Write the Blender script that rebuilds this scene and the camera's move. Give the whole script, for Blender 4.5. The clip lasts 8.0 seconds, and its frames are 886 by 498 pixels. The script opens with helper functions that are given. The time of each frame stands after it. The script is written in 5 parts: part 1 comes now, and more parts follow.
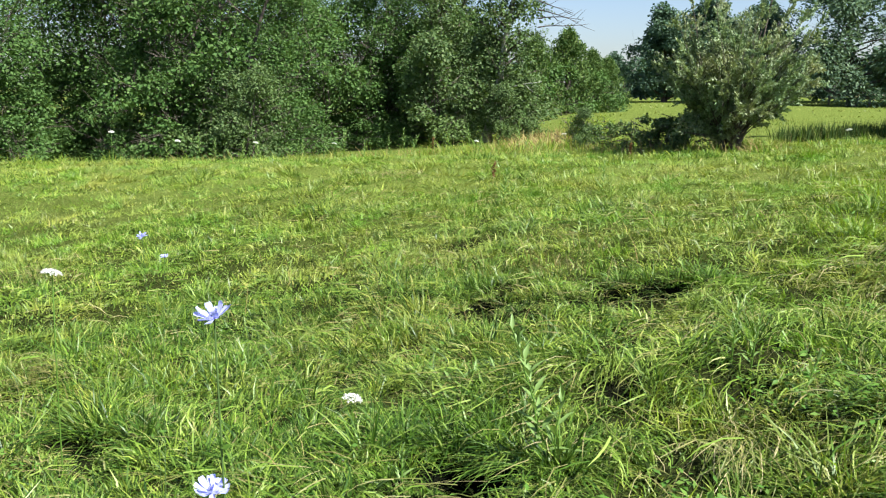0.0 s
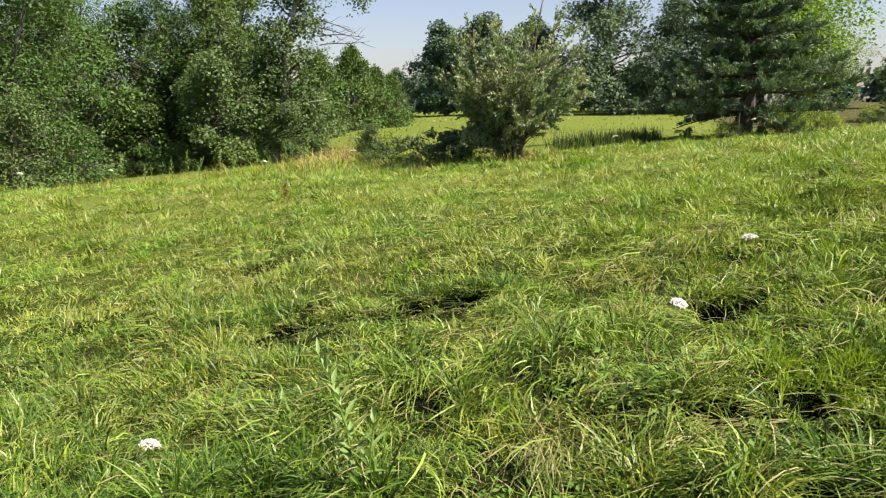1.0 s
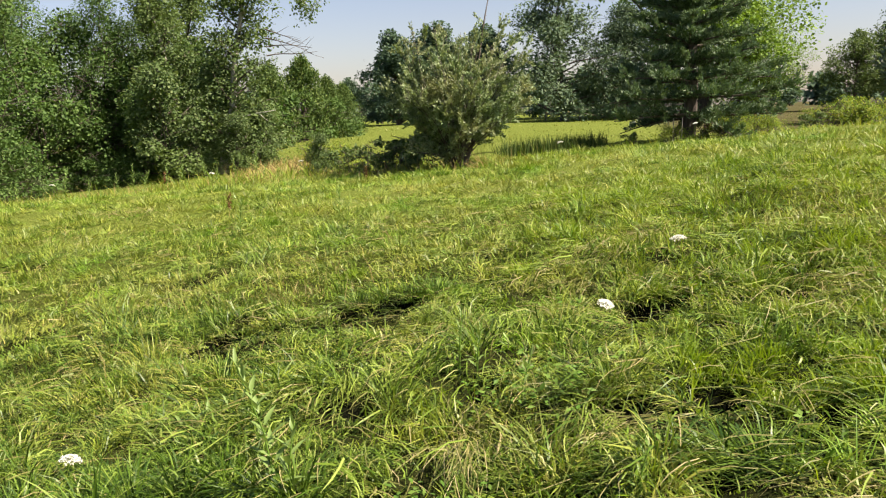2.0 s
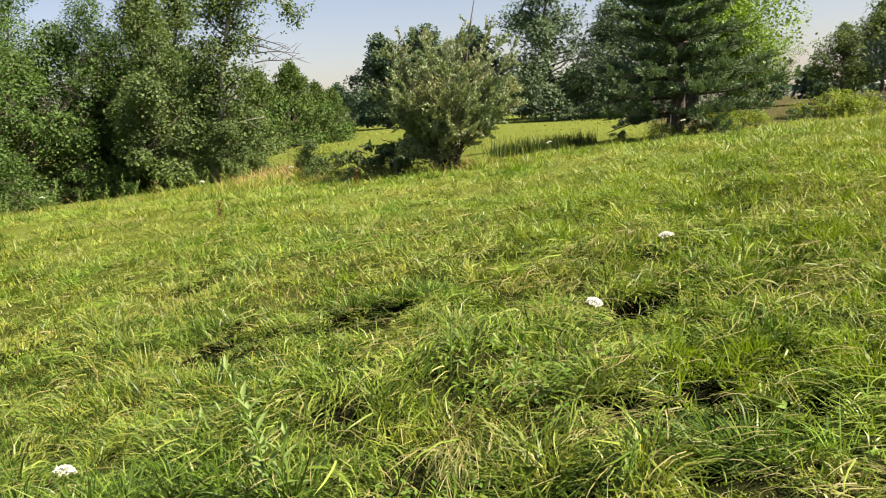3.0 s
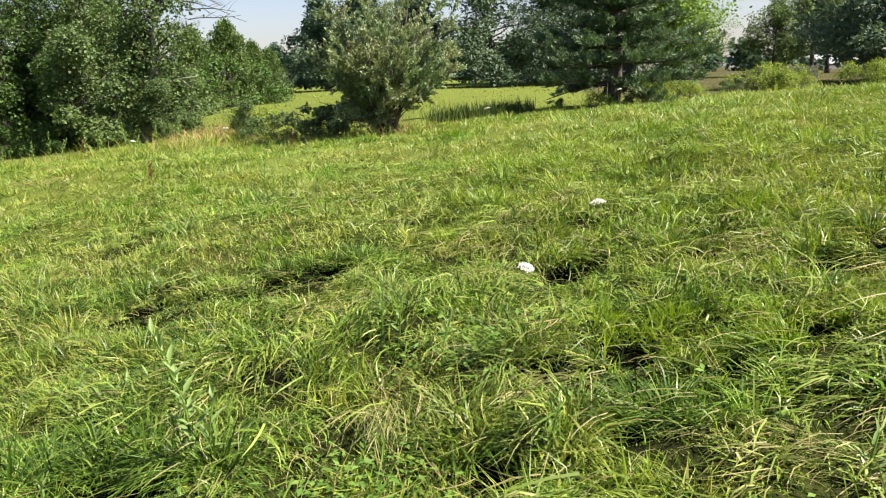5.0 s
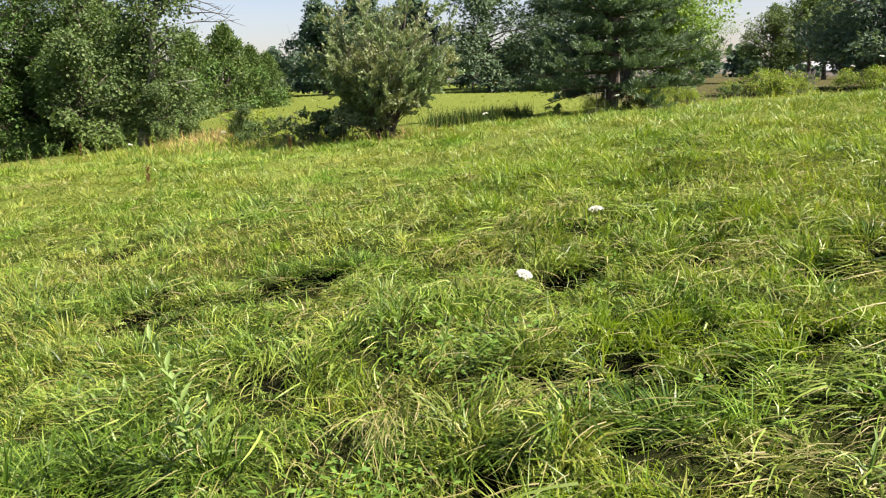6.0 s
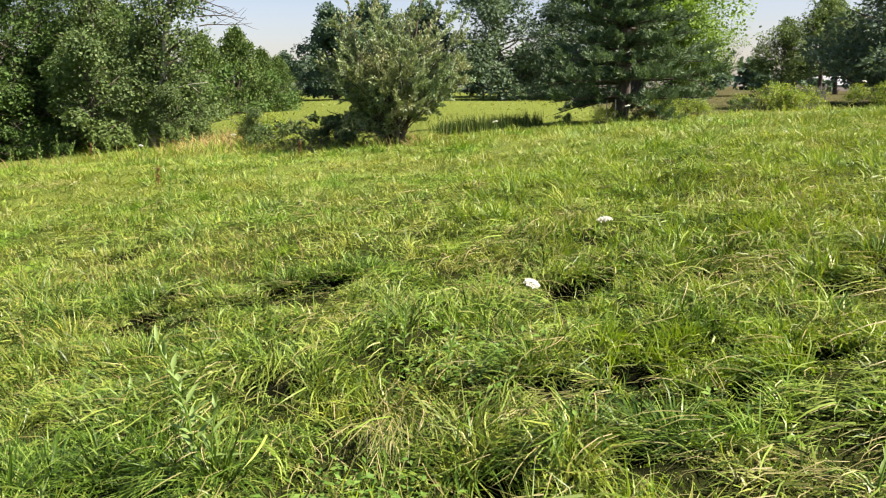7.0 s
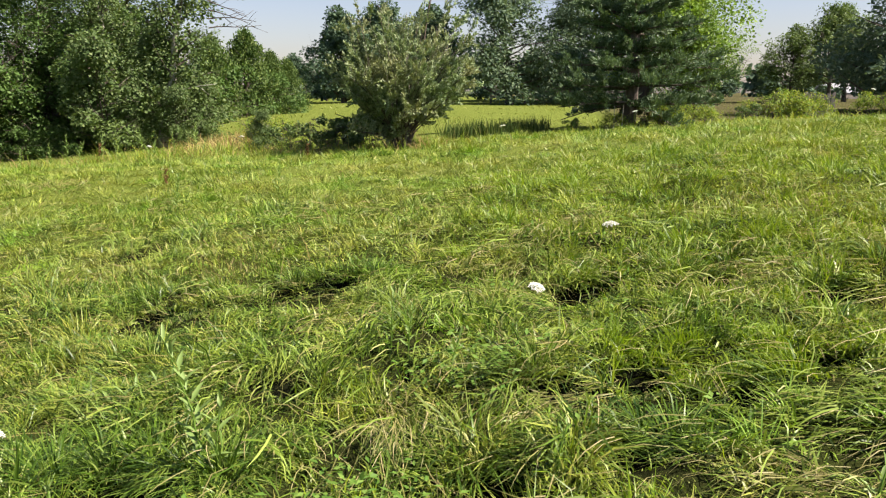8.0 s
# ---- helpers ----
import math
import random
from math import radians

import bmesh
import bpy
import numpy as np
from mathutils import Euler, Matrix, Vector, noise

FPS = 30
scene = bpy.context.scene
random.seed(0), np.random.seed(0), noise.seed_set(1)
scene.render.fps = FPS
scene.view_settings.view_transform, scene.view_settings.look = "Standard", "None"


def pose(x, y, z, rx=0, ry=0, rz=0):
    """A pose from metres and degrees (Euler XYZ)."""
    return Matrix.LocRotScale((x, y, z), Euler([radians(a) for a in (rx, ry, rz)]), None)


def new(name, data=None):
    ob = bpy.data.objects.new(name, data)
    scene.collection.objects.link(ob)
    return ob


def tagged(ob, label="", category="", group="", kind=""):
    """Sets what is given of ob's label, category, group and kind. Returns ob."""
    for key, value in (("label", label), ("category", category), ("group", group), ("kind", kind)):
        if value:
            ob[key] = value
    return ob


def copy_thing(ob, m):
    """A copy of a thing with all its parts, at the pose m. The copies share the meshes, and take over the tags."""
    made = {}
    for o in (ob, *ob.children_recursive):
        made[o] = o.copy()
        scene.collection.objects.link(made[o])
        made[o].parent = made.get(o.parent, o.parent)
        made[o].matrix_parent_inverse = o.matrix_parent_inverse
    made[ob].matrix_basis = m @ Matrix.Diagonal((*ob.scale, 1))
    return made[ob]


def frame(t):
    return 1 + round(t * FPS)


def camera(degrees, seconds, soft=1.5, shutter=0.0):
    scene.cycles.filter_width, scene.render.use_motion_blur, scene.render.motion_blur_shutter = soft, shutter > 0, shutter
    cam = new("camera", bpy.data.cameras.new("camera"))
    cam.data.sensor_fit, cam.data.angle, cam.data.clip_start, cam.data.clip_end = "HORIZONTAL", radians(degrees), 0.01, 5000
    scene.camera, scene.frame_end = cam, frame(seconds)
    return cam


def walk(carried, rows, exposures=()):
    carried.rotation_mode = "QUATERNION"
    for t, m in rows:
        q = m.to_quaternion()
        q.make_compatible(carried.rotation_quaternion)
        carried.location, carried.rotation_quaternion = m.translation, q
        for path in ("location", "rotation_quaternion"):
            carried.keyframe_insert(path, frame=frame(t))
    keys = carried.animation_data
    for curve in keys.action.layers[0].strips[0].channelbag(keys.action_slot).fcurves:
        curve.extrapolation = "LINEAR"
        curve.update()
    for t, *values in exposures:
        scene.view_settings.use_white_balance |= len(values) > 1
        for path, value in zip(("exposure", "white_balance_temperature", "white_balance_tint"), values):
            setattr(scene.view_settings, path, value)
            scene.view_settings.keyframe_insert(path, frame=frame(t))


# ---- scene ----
cam = camera(55.0, 8.0, 1.2)
PATH = [
    (0.0, -0.164, 0.018, 1.295, 79.41, -0.51, 20.75),
    (0.5, -0.212, 0.066, 1.301, 80.32, 1.42, 13.40),
    (1.0, -0.192, 0.074, 1.296, 80.47, 1.08, 6.60),
    (1.5, -0.105, 0.064, 1.289, 80.74, 1.03, 4.29),
    (3.0, -0.018, 0.017, 1.293, 81.09, 3.27, 2.91),
    (3.5, -0.023, 0.016, 1.286, 79.25, 3.09, 2.68),
    (4.0, 0.000, 0.010, 1.290, 78.71, 2.84, 1.94),
    (4.5, 0.012, -0.000, 1.290, 78.59, 2.18, -0.25),
    (5.0, 0.008, 0.010, 1.290, 78.57, 1.90, -1.06),
    (6.5, 0.000, 0.016, 1.304, 79.11, 1.38, -1.22),
    (7.0, -0.004, 0.019, 1.302, 79.34, 0.52, -0.53),
    (7.5, -0.007, 0.010, 1.306, 79.55, 0.18, -0.11),
    (8.0, 0.000, -0.000, 1.300, 79.60, 0.00, 0.00),
]
EXPOSURES = [(0.0, 1.49, 5850, 7), (0.5, 1.53, 6200, 12), (1.0, 1.45, 6550, 16), (1.5, 1.45, 6850, 17), (3.0, 1.48, 7150, 17), (3.5, 1.49, 7250, 17), (4.0, 1.58, 6800, 17), (5.0, 1.59, 6450, 16), (6.5, 1.60, 6700, 17), (7.5, 1.58, 6700, 17), (8.0, 1.46, 6700, 17)]
walk(cam, [(t, pose(*p)) for t, *p in PATH], EXPOSURES)

# ---- light: morning sun from the right, hazy sky ----
SUN_ELEV, SUN_AZ = 49.0, 106.0      # degrees; azimuth from +y (ahead) towards +x (right)
world = bpy.data.worlds.new("world")
scene.world = world
world.use_nodes = True
wn = world.node_tree
sky = wn.nodes.new("ShaderNodeTexSky")
sky.sky_type = "NISHITA"
sky.sun_disc = False
sky.sun_elevation, sky.sun_rotation = radians(SUN_ELEV), radians(SUN_AZ)
sky.air_density, sky.dust_density, sky.ozone_density = 1.0, 1.0, 1.6
wn.nodes["Background"].inputs["Strength"].default_value = 0.054
haze = wn.nodes.new("ShaderNodeMix")
haze.data_type, haze.blend_type = "RGBA", "MULTIPLY"
haze.inputs[0].default_value, haze.inputs[7].default_value = 1.0, (1.035, 0.975, 1.02, 1)
wn.links.new(sky.outputs[0], haze.inputs[6])
wn.links.new(haze.outputs[2], wn.nodes["Background"].inputs["Color"])
sun = new("sun", bpy.data.lights.new("sun", "SUN"))
sun.data.energy, sun.data.angle, sun.data.color = 5.0, radians(0.6), (1.0, 0.93, 0.80)
ce = math.cos(radians(SUN_ELEV))
to_sun = Vector((math.sin(radians(SUN_AZ)) * ce, math.cos(radians(SUN_AZ)) * ce, math.sin(radians(SUN_ELEV))))
sun.matrix_world = Matrix.Translation((0, 0, 40)) @ to_sun.to_track_quat("Z", "Y").to_matrix().to_4x4()

rng = np.random.default_rng(7)


# ---- materials ----
def mat(name):
    m = bpy.data.materials.new(name)
    m.use_nodes = True
    return m, m.node_tree, m.node_tree.nodes["Principled BSDF"], m.node_tree.nodes["Material Output"]


def ramp(nt, fac, stops):
    r = nt.nodes.new("ShaderNodeValToRGB")
    while len(r.color_ramp.elements) < len(stops):
        r.color_ramp.elements.new(0.5)
    for el, (p, c) in zip(r.color_ramp.elements, stops):
        el.position, el.color = p, (*c, 1)
    nt.links.new(fac, r.inputs[0])
    return r.outputs[0]


def noise_tex(nt, scale, detail=3.0, rough=0.55):
    co = nt.nodes.new("ShaderNodeTexCoord")
    n = nt.nodes.new("ShaderNodeTexNoise")
    n.inputs["Scale"].default_value, n.inputs["Detail"].default_value, n.inputs["Roughness"].default_value = scale, detail, rough
    nt.links.new(co.outputs["Object"], n.inputs["Vector"])
    return n.outputs[0]


def mixc(nt, a, b, fac, mode="MIX"):
    m = nt.nodes.new("ShaderNodeMix")
    m.data_type, m.blend_type = "RGBA", mode
    for sock, v in ((m.inputs[0], fac), (m.inputs[6], a), (m.inputs[7], b)):
        if isinstance(v, bpy.types.NodeSocket):
            nt.links.new(v, sock)
        else:
            sock.default_value = (*v, 1) if isinstance(v, tuple) else v
    return m.outputs[2]


def leafy(name, stops, patch=None, patch_scale=0.6, rough=0.45, spec=0.4, through_light=0.35, tint=(1.0, 1.0, 0.55), clump=0.0, fresh=None):
    """Thin plant matter: a colour for each leaf from its own random number, patches over the plant, light through the blade."""
    m, nt, bsdf, out = mat(name)
    geo = nt.nodes.new("ShaderNodeNewGeometry")
    col = ramp(nt, geo.outputs["Random Per Island"], stops)
    if patch:
        mask = ramp(nt, noise_tex(nt, patch_scale, 3), [(0.40, (0, 0, 0)), (0.66, (1, 1, 1))])
        col = mixc(nt, col, mixc(nt, col, patch, 0.6), mask)
    if fresh:
        mask = ramp(nt, noise_tex(nt, patch_scale * 2.3, 2), [(0.52, (0, 0, 0)), (0.70, (0.75, 0.75, 0.75))])
        col = mixc(nt, col, fresh, mask)
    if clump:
        # random clump tone; its dark end also imitates shade between tussocks
        clump_shade = ramp(nt, noise_tex(nt, clump, 3), [(0.36, (0.72, 0.86, 0.85)), (0.64, (1.16, 1.08, 0.98))])
        col = mixc(nt, col, clump_shade, 1.0, "MULTIPLY")
    nt.links.new(col, bsdf.inputs["Base Color"])
    bsdf.inputs["Roughness"].default_value = rough
    bsdf.inputs["Specular IOR Level"].default_value = spec
    tr = nt.nodes.new("ShaderNodeBsdfTranslucent")
    nt.links.new(mixc(nt, col, tint, 1.0, "MULTIPLY"), tr.inputs["Color"])
    mx = nt.nodes.new("ShaderNodeMixShader")
    mx.inputs[0].default_value = through_light
    nt.links.new(bsdf.outputs[0], mx.inputs[1])
    nt.links.new(tr.outputs[0], mx.inputs[2])
    nt.links.new(mx.outputs[0], out.inputs[0])
    return m


def rough_mat(name, stops, scale, rough=0.9, bump=0.4, stretch=(1, 1, 1), metal=0.0):
    m, nt, bsdf, out = mat(name)
    co = nt.nodes.new("ShaderNodeTexCoord")
    mp = nt.nodes.new("ShaderNodeMapping")
    mp.inputs["Scale"].default_value = stretch
    nt.links.new(co.outputs["Object"], mp.inputs["Vector"])
    n = nt.nodes.new("ShaderNodeTexNoise")
    n.inputs["Scale"].default_value, n.inputs["Detail"].default_value = scale, 6
    nt.links.new(mp.outputs[0], n.inputs["Vector"])
    nt.links.new(ramp(nt, n.outputs[0], stops), bsdf.inputs["Base Color"])
    bsdf.inputs["Roughness"].default_value, bsdf.inputs["Metallic"].default_value = rough, metal
    b = nt.nodes.new("ShaderNodeBump")
    b.inputs["Strength"].default_value, b.inputs["Distance"].default_value = bump, 0.02
    nt.links.new(n.outputs[0], b.inputs["Height"])
    nt.links.new(b.outputs[0], bsdf.inputs["Normal"])
    return m


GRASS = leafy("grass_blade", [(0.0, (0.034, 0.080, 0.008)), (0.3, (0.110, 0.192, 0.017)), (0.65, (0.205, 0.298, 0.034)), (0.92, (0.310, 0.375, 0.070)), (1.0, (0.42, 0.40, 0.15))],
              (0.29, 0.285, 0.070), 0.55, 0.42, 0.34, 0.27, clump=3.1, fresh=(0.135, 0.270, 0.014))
FRESH = leafy("fresh_blade", [(0.0, (0.085, 0.160, 0.007)), (0.5, (0.180, 0.285, 0.014)), (1.0, (0.285, 0.375, 0.028))], None, 1.0, 0.42, 0.34, 0.42)
LUSH = leafy("lush_blade", [(0.0, (0.022, 0.060, 0.006)), (0.5, (0.078, 0.150, 0.014)), (0.9, (0.155, 0.245, 0.032)), (1.0, (0.25, 0.32, 0.08))], None, 1.0, 0.40, 0.38, 0.30)
COMBED = leafy("combed_blade", [(0.0, (0.050, 0.108, 0.009)), (0.5, (0.130, 0.218, 0.022)), (0.9, (0.225, 0.312, 0.050)), (1.0, (0.38, 0.37, 0.15))], (0.22, 0.25, 0.05), 0.8, 0.45, 0.28, 0.24)
# thatch colours set dark to stand in for the shade between blades
SHADE_THATCH = leafy("shade_dark_thatch", [(0.0, (0.010, 0.020, 0.004)), (0.5, (0.024, 0.045, 0.007)), (0.85, (0.055, 0.080, 0.014)), (1.0, (0.16, 0.15, 0.05))], None, 1.0, 0.7, 0.06, 0.20)
HAY = leafy("cut_hay", [(0.0, (0.11, 0.14, 0.025)), (0.5, (0.19, 0.19, 0.055)), (0.8, (0.28, 0.25, 0.10)), (1.0, (0.42, 0.36, 0.19))],
            (0.24, 0.19, 0.07), 0.8, 0.5, 0.3, 0.25)
DRY = leafy("dry_stalk", [(0.0, (0.22, 0.15, 0.06)), (0.5, (0.32, 0.25, 0.10)), (1.0, (0.25, 0.27, 0.07))], None, 1.0, 0.7, 0.2, 0.2)
FAR_GRASS = leafy("meadow_grass", [(0.0, (0.11, 0.175, 0.028)), (0.5, (0.16, 0.215, 0.036)), (1.0, (0.23, 0.25, 0.06))], (0.25, 0.24, 0.06), 0.15, 0.5, 0.3, 0.35)
POPLAR = leafy("poplar_leaf", [(0.0, (0.070, 0.120, 0.042)), (0.6, (0.105, 0.163, 0.058)), (1.0, (0.165, 0.215, 0.090))], (0.12, 0.18, 0.045), 0.5, 0.55, 0.18, 0.36)
ASH = leafy("ash_leaf", [(0.0, (0.050, 0.105, 0.026)), (0.6, (0.080, 0.148, 0.037)), (1.0, (0.125, 0.195, 0.055))], (0.072, 0.132, 0.034), 0.4, 0.55, 0.16, 0.32)
BRIGHT = leafy("bright_leaf", [(0.0, (0.085, 0.165, 0.018)), (0.6, (0.135, 0.240, 0.028)), (1.0, (0.20, 0.305, 0.045))], None, 0.5, 0.5, 0.3, 0.38)
WILLOW = leafy("willow_leaf", [(0.0, (0.090, 0.150, 0.060)), (0.5, (0.180, 0.258, 0.112)), (0.85, (0.265, 0.345, 0.190)), (1.0, (0.35, 0.41, 0.26))],
               (0.26, 0.245, 0.115), 1.3, 0.5, 0.35, 0.28)
# far leaves: distance haze is mixed into these blue-grey base colours
GREYLEAF = leafy("hazed_greygreen_leaf", [(0.0, (0.075, 0.125, 0.075)), (0.6, (0.115, 0.175, 0.105)), (1.0, (0.165, 0.225, 0.135))], None, 0.5, 0.6, 0.15, 0.30)
DARKLEAF = leafy("hazed_far_leaf", [(0.0, (0.050, 0.092, 0.058)), (0.6, (0.076, 0.130, 0.080)), (1.0, (0.11, 0.165, 0.10))], None, 0.5, 0.6, 0.15, 0.30)
CEDAR = leafy("cedar_spray", [(0.0, (0.040, 0.084, 0.020)), (0.6, (0.090, 0.150, 0.036)), (1.0, (0.165, 0.220, 0.062))], None, 0.5, 0.6, 0.20, 0.22)
NEEDLE = leafy("pine_needle", [(0.0, (0.045, 0.092, 0.040)), (0.6, (0.085, 0.148, 0.068)), (1.0, (0.155, 0.225, 0.115))], (0.095, 0.145, 0.070), 1.2, 0.5, 0.35, 0.25)
RUSH = leafy("rush_blade", [(0.0, (0.030, 0.060, 0.018)), (0.6, (0.068, 0.112, 0.030)), (1.0, (0.14, 0.16, 0.05))], None, 1, 0.65, 0.08, 0.25)
PALELEAF = leafy("pale_weed_leaf", [(0.0, (0.12, 0.20, 0.045)), (0.6, (0.18, 0.27, 0.075)), (1.0, (0.25, 0.33, 0.12))], None, 1, 0.5, 0.3, 0.3)
GOLDROD = leafy("goldenrod_leaf", [(0.0, (0.11, 0.20, 0.022)), (0.6, (0.19, 0.28, 0.03)), (1.0, (0.33, 0.34, 0.045))], None, 1, 0.5, 0.3, 0.4)
WEEDLEAF = leafy("weed_leaf", [(0.0, (0.08, 0.17, 0.025)), (0.6, (0.12, 0.22, 0.035)), (1.0, (0.17, 0.27, 0.055))], None, 1, 0.5, 0.15, 0.35)
BARK = rough_mat("grey_bark", [(0.3, (0.20, 0.185, 0.15)), (0.7, (0.46, 0.43, 0.37))], 9, 0.9, 0.8, (1, 1, 0.25))
DARKBARK = rough_mat("dark_bark", [(0.3, (0.035, 0.028, 0.022)), (0.7, (0.12, 0.095, 0.075))], 11, 0.92, 0.9, (1, 1, 0.25))
DEADWOOD = rough_mat("dead_wood", [(0.3, (0.26, 0.24, 0.21)), (0.7, (0.52, 0.50, 0.46))], 14, 0.85, 0.4, (1, 1, 0.3))
PETAL = leafy("chicory_petal", [(0.0, (0.44, 0.45, 0.84)), (1.0, (0.56, 0.57, 0.92))], None, 1, 0.55, 0.3, 0.35, (0.9, 0.9, 1.0))
UMBEL = leafy("white_floret", [(0.0, (0.66, 0.66, 0.60)), (1.0, (0.86, 0.86, 0.80))], None, 1, 0.6, 0.3, 0.25, (1, 1, 0.9))
RUST = rough_mat("rusty_red_iron", [(0.3, (0.055, 0.020, 0.015)), (0.7, (0.13, 0.045, 0.032))], 12, 0.8, 0.4)
ROOF = rough_mat("pale_metal_roof", [(0.3, (0.20, 0.21, 0.22)), (0.7, (0.28, 0.29, 0.30))], 2, 0.45, 0.1)
BARN = rough_mat("weathered_siding", [(0.3, (0.10, 0.09, 0.08)), (0.7, (0.18, 0.165, 0.15))], 3, 0.9, 0.3, (1, 1, 0.2))
RAIL = rough_mat("weathered_rail", [(0.3, (0.11, 0.095, 0.08)), (0.7, (0.24, 0.21, 0.18))], 10, 0.9, 0.5)

# soil and thatch under the grass, green meadow sward further out
SOIL, nt, bsdf, out = mat("meadow_ground")
# near soil kept almost black, with the shade between blades in its colour
shaded_soil = ramp(nt, noise_tex(nt, 38, 5, 0.7), [(0.3, (0.008, 0.010, 0.004)), (0.55, (0.020, 0.024, 0.008)), (0.8, (0.05, 0.048, 0.018))])
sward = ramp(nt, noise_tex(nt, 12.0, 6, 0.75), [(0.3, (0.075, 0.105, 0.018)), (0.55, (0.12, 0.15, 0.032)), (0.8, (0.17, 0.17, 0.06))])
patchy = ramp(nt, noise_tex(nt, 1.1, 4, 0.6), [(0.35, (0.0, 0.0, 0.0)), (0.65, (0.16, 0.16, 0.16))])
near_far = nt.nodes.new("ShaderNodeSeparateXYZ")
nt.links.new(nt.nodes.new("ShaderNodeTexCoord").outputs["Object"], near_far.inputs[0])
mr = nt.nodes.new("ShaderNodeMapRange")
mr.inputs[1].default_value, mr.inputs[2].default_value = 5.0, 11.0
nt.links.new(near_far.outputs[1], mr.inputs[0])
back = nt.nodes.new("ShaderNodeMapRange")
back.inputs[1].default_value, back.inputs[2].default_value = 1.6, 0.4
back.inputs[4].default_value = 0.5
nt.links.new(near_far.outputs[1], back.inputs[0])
base = mixc(nt, mixc(nt, mixc(nt, shaded_soil, sward, patchy), sward, mr.outputs[0]), sward, back.outputs[0])
# yard ground: brown dirt, darkened further for the shade under its trees
yard_x, yard_y, yard = nt.nodes.new("ShaderNodeMapRange"), nt.nodes.new("ShaderNodeMapRange"), nt.nodes.new("ShaderNodeMath")
yard_x.inputs[1].default_value, yard_x.inputs[2].default_value = 8.0, 10.5
yard_y.inputs[1].default_value, yard_y.inputs[2].default_value = 27.0, 33.0
yard.operation = "MULTIPLY"
nt.links.new(near_far.outputs[0], yard_x.inputs[0])
nt.links.new(near_far.outputs[1], yard_y.inputs[0])
nt.links.new(yard_x.outputs[0], yard.inputs[0])
nt.links.new(yard_y.outputs[0], yard.inputs[1])
dirt_and_shade = ramp(nt, noise_tex(nt, 1.6, 6, 0.7), [(0.3, (0.045, 0.05, 0.016)), (0.55, (0.075, 0.07, 0.035)), (0.8, (0.11, 0.095, 0.06))])
base = mixc(nt, base, dirt_and_shade, yard.outputs[0])
# hollow mask: soil turned near-black there, putting deep shade into the colour
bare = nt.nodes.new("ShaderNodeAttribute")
bare.attribute_name = "hollow_shade"
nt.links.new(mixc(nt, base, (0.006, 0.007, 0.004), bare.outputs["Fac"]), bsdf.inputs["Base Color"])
bsdf.inputs["Roughness"].default_value = 0.95
bsdf.inputs["Specular IOR Level"].default_value = 0.0
bp = nt.nodes.new("ShaderNodeBump")
bp.inputs["Strength"].default_value, bp.inputs["Distance"].default_value = 0.8, 0.05
nt.links.new(noise_tex(nt, 22, 5, 0.7), bp.inputs["Height"])
nt.links.new(bp.outputs[0], bsdf.inputs["Normal"])


# ---- mesh helpers ----
def mesh_from(name, V, F, material, smooth=False):
    """A mesh from a vertex array and a list of face arrays (n x 3 or n x 4)."""
    V = np.asarray(V, np.float32)
    F = [np.asarray(f, np.int32) for f in F if len(f)]
    me = bpy.data.meshes.new(name)
    me.vertices.add(len(V))
    me.vertices.foreach_set("co", V.ravel())
    loops = np.concatenate([f.ravel() for f in F])
    counts = np.concatenate([np.full(len(f), f.shape[1], np.int32) for f in F])
    me.loops.add(len(loops))
    me.loops.foreach_set("vertex_index", loops)
    me.polygons.add(len(counts))
    me.polygons.foreach_set("loop_start", np.concatenate([[0], np.cumsum(counts)[:-1]]).astype(np.int32))
    if smooth:
        me.polygons.foreach_set("use_smooth", np.ones(len(counts), bool))
    me.materials.append(material)
    me.update(calc_edges=True)
    return me


def part(name, data, parent, label=""):
    ob = new(name, data)
    ob.parent = parent
    return tagged(ob, label)


def thing(name, x, y, z, label, category, group="", kind="", turn=0.0):
    ob = new(name)
    ob.empty_display_size = 0.1
    ob.matrix_basis = pose(x, y, z, 0, 0, turn)
    return tagged(ob, label, category, group, kind)


class Pile:
    """Collects vertices and faces for one mesh."""
    def __init__(self):
        self.v, self.t, self.q, self.n = [], [], [], 0

    def add(self, V, tris=None, quads=None):
        V = np.asarray(V, float).reshape(-1, 3)
        if tris is not None and len(tris):
            self.t.append(np.asarray(tris, int).reshape(-1, 3) + self.n)
        if quads is not None and len(quads):
            self.q.append(np.asarray(quads, int).reshape(-1, 4) + self.n)
        self.v.append(V)
        self.n += len(V)

    def mesh(self, name, material, smooth=False):
        F = [np.concatenate(f) for f in (self.t, self.q) if f]
        return mesh_from(name, np.concatenate(self.v), F, material, smooth)


def unit(a):
    return a / np.maximum(np.linalg.norm(a, axis=-1, keepdims=True), 1e-9)


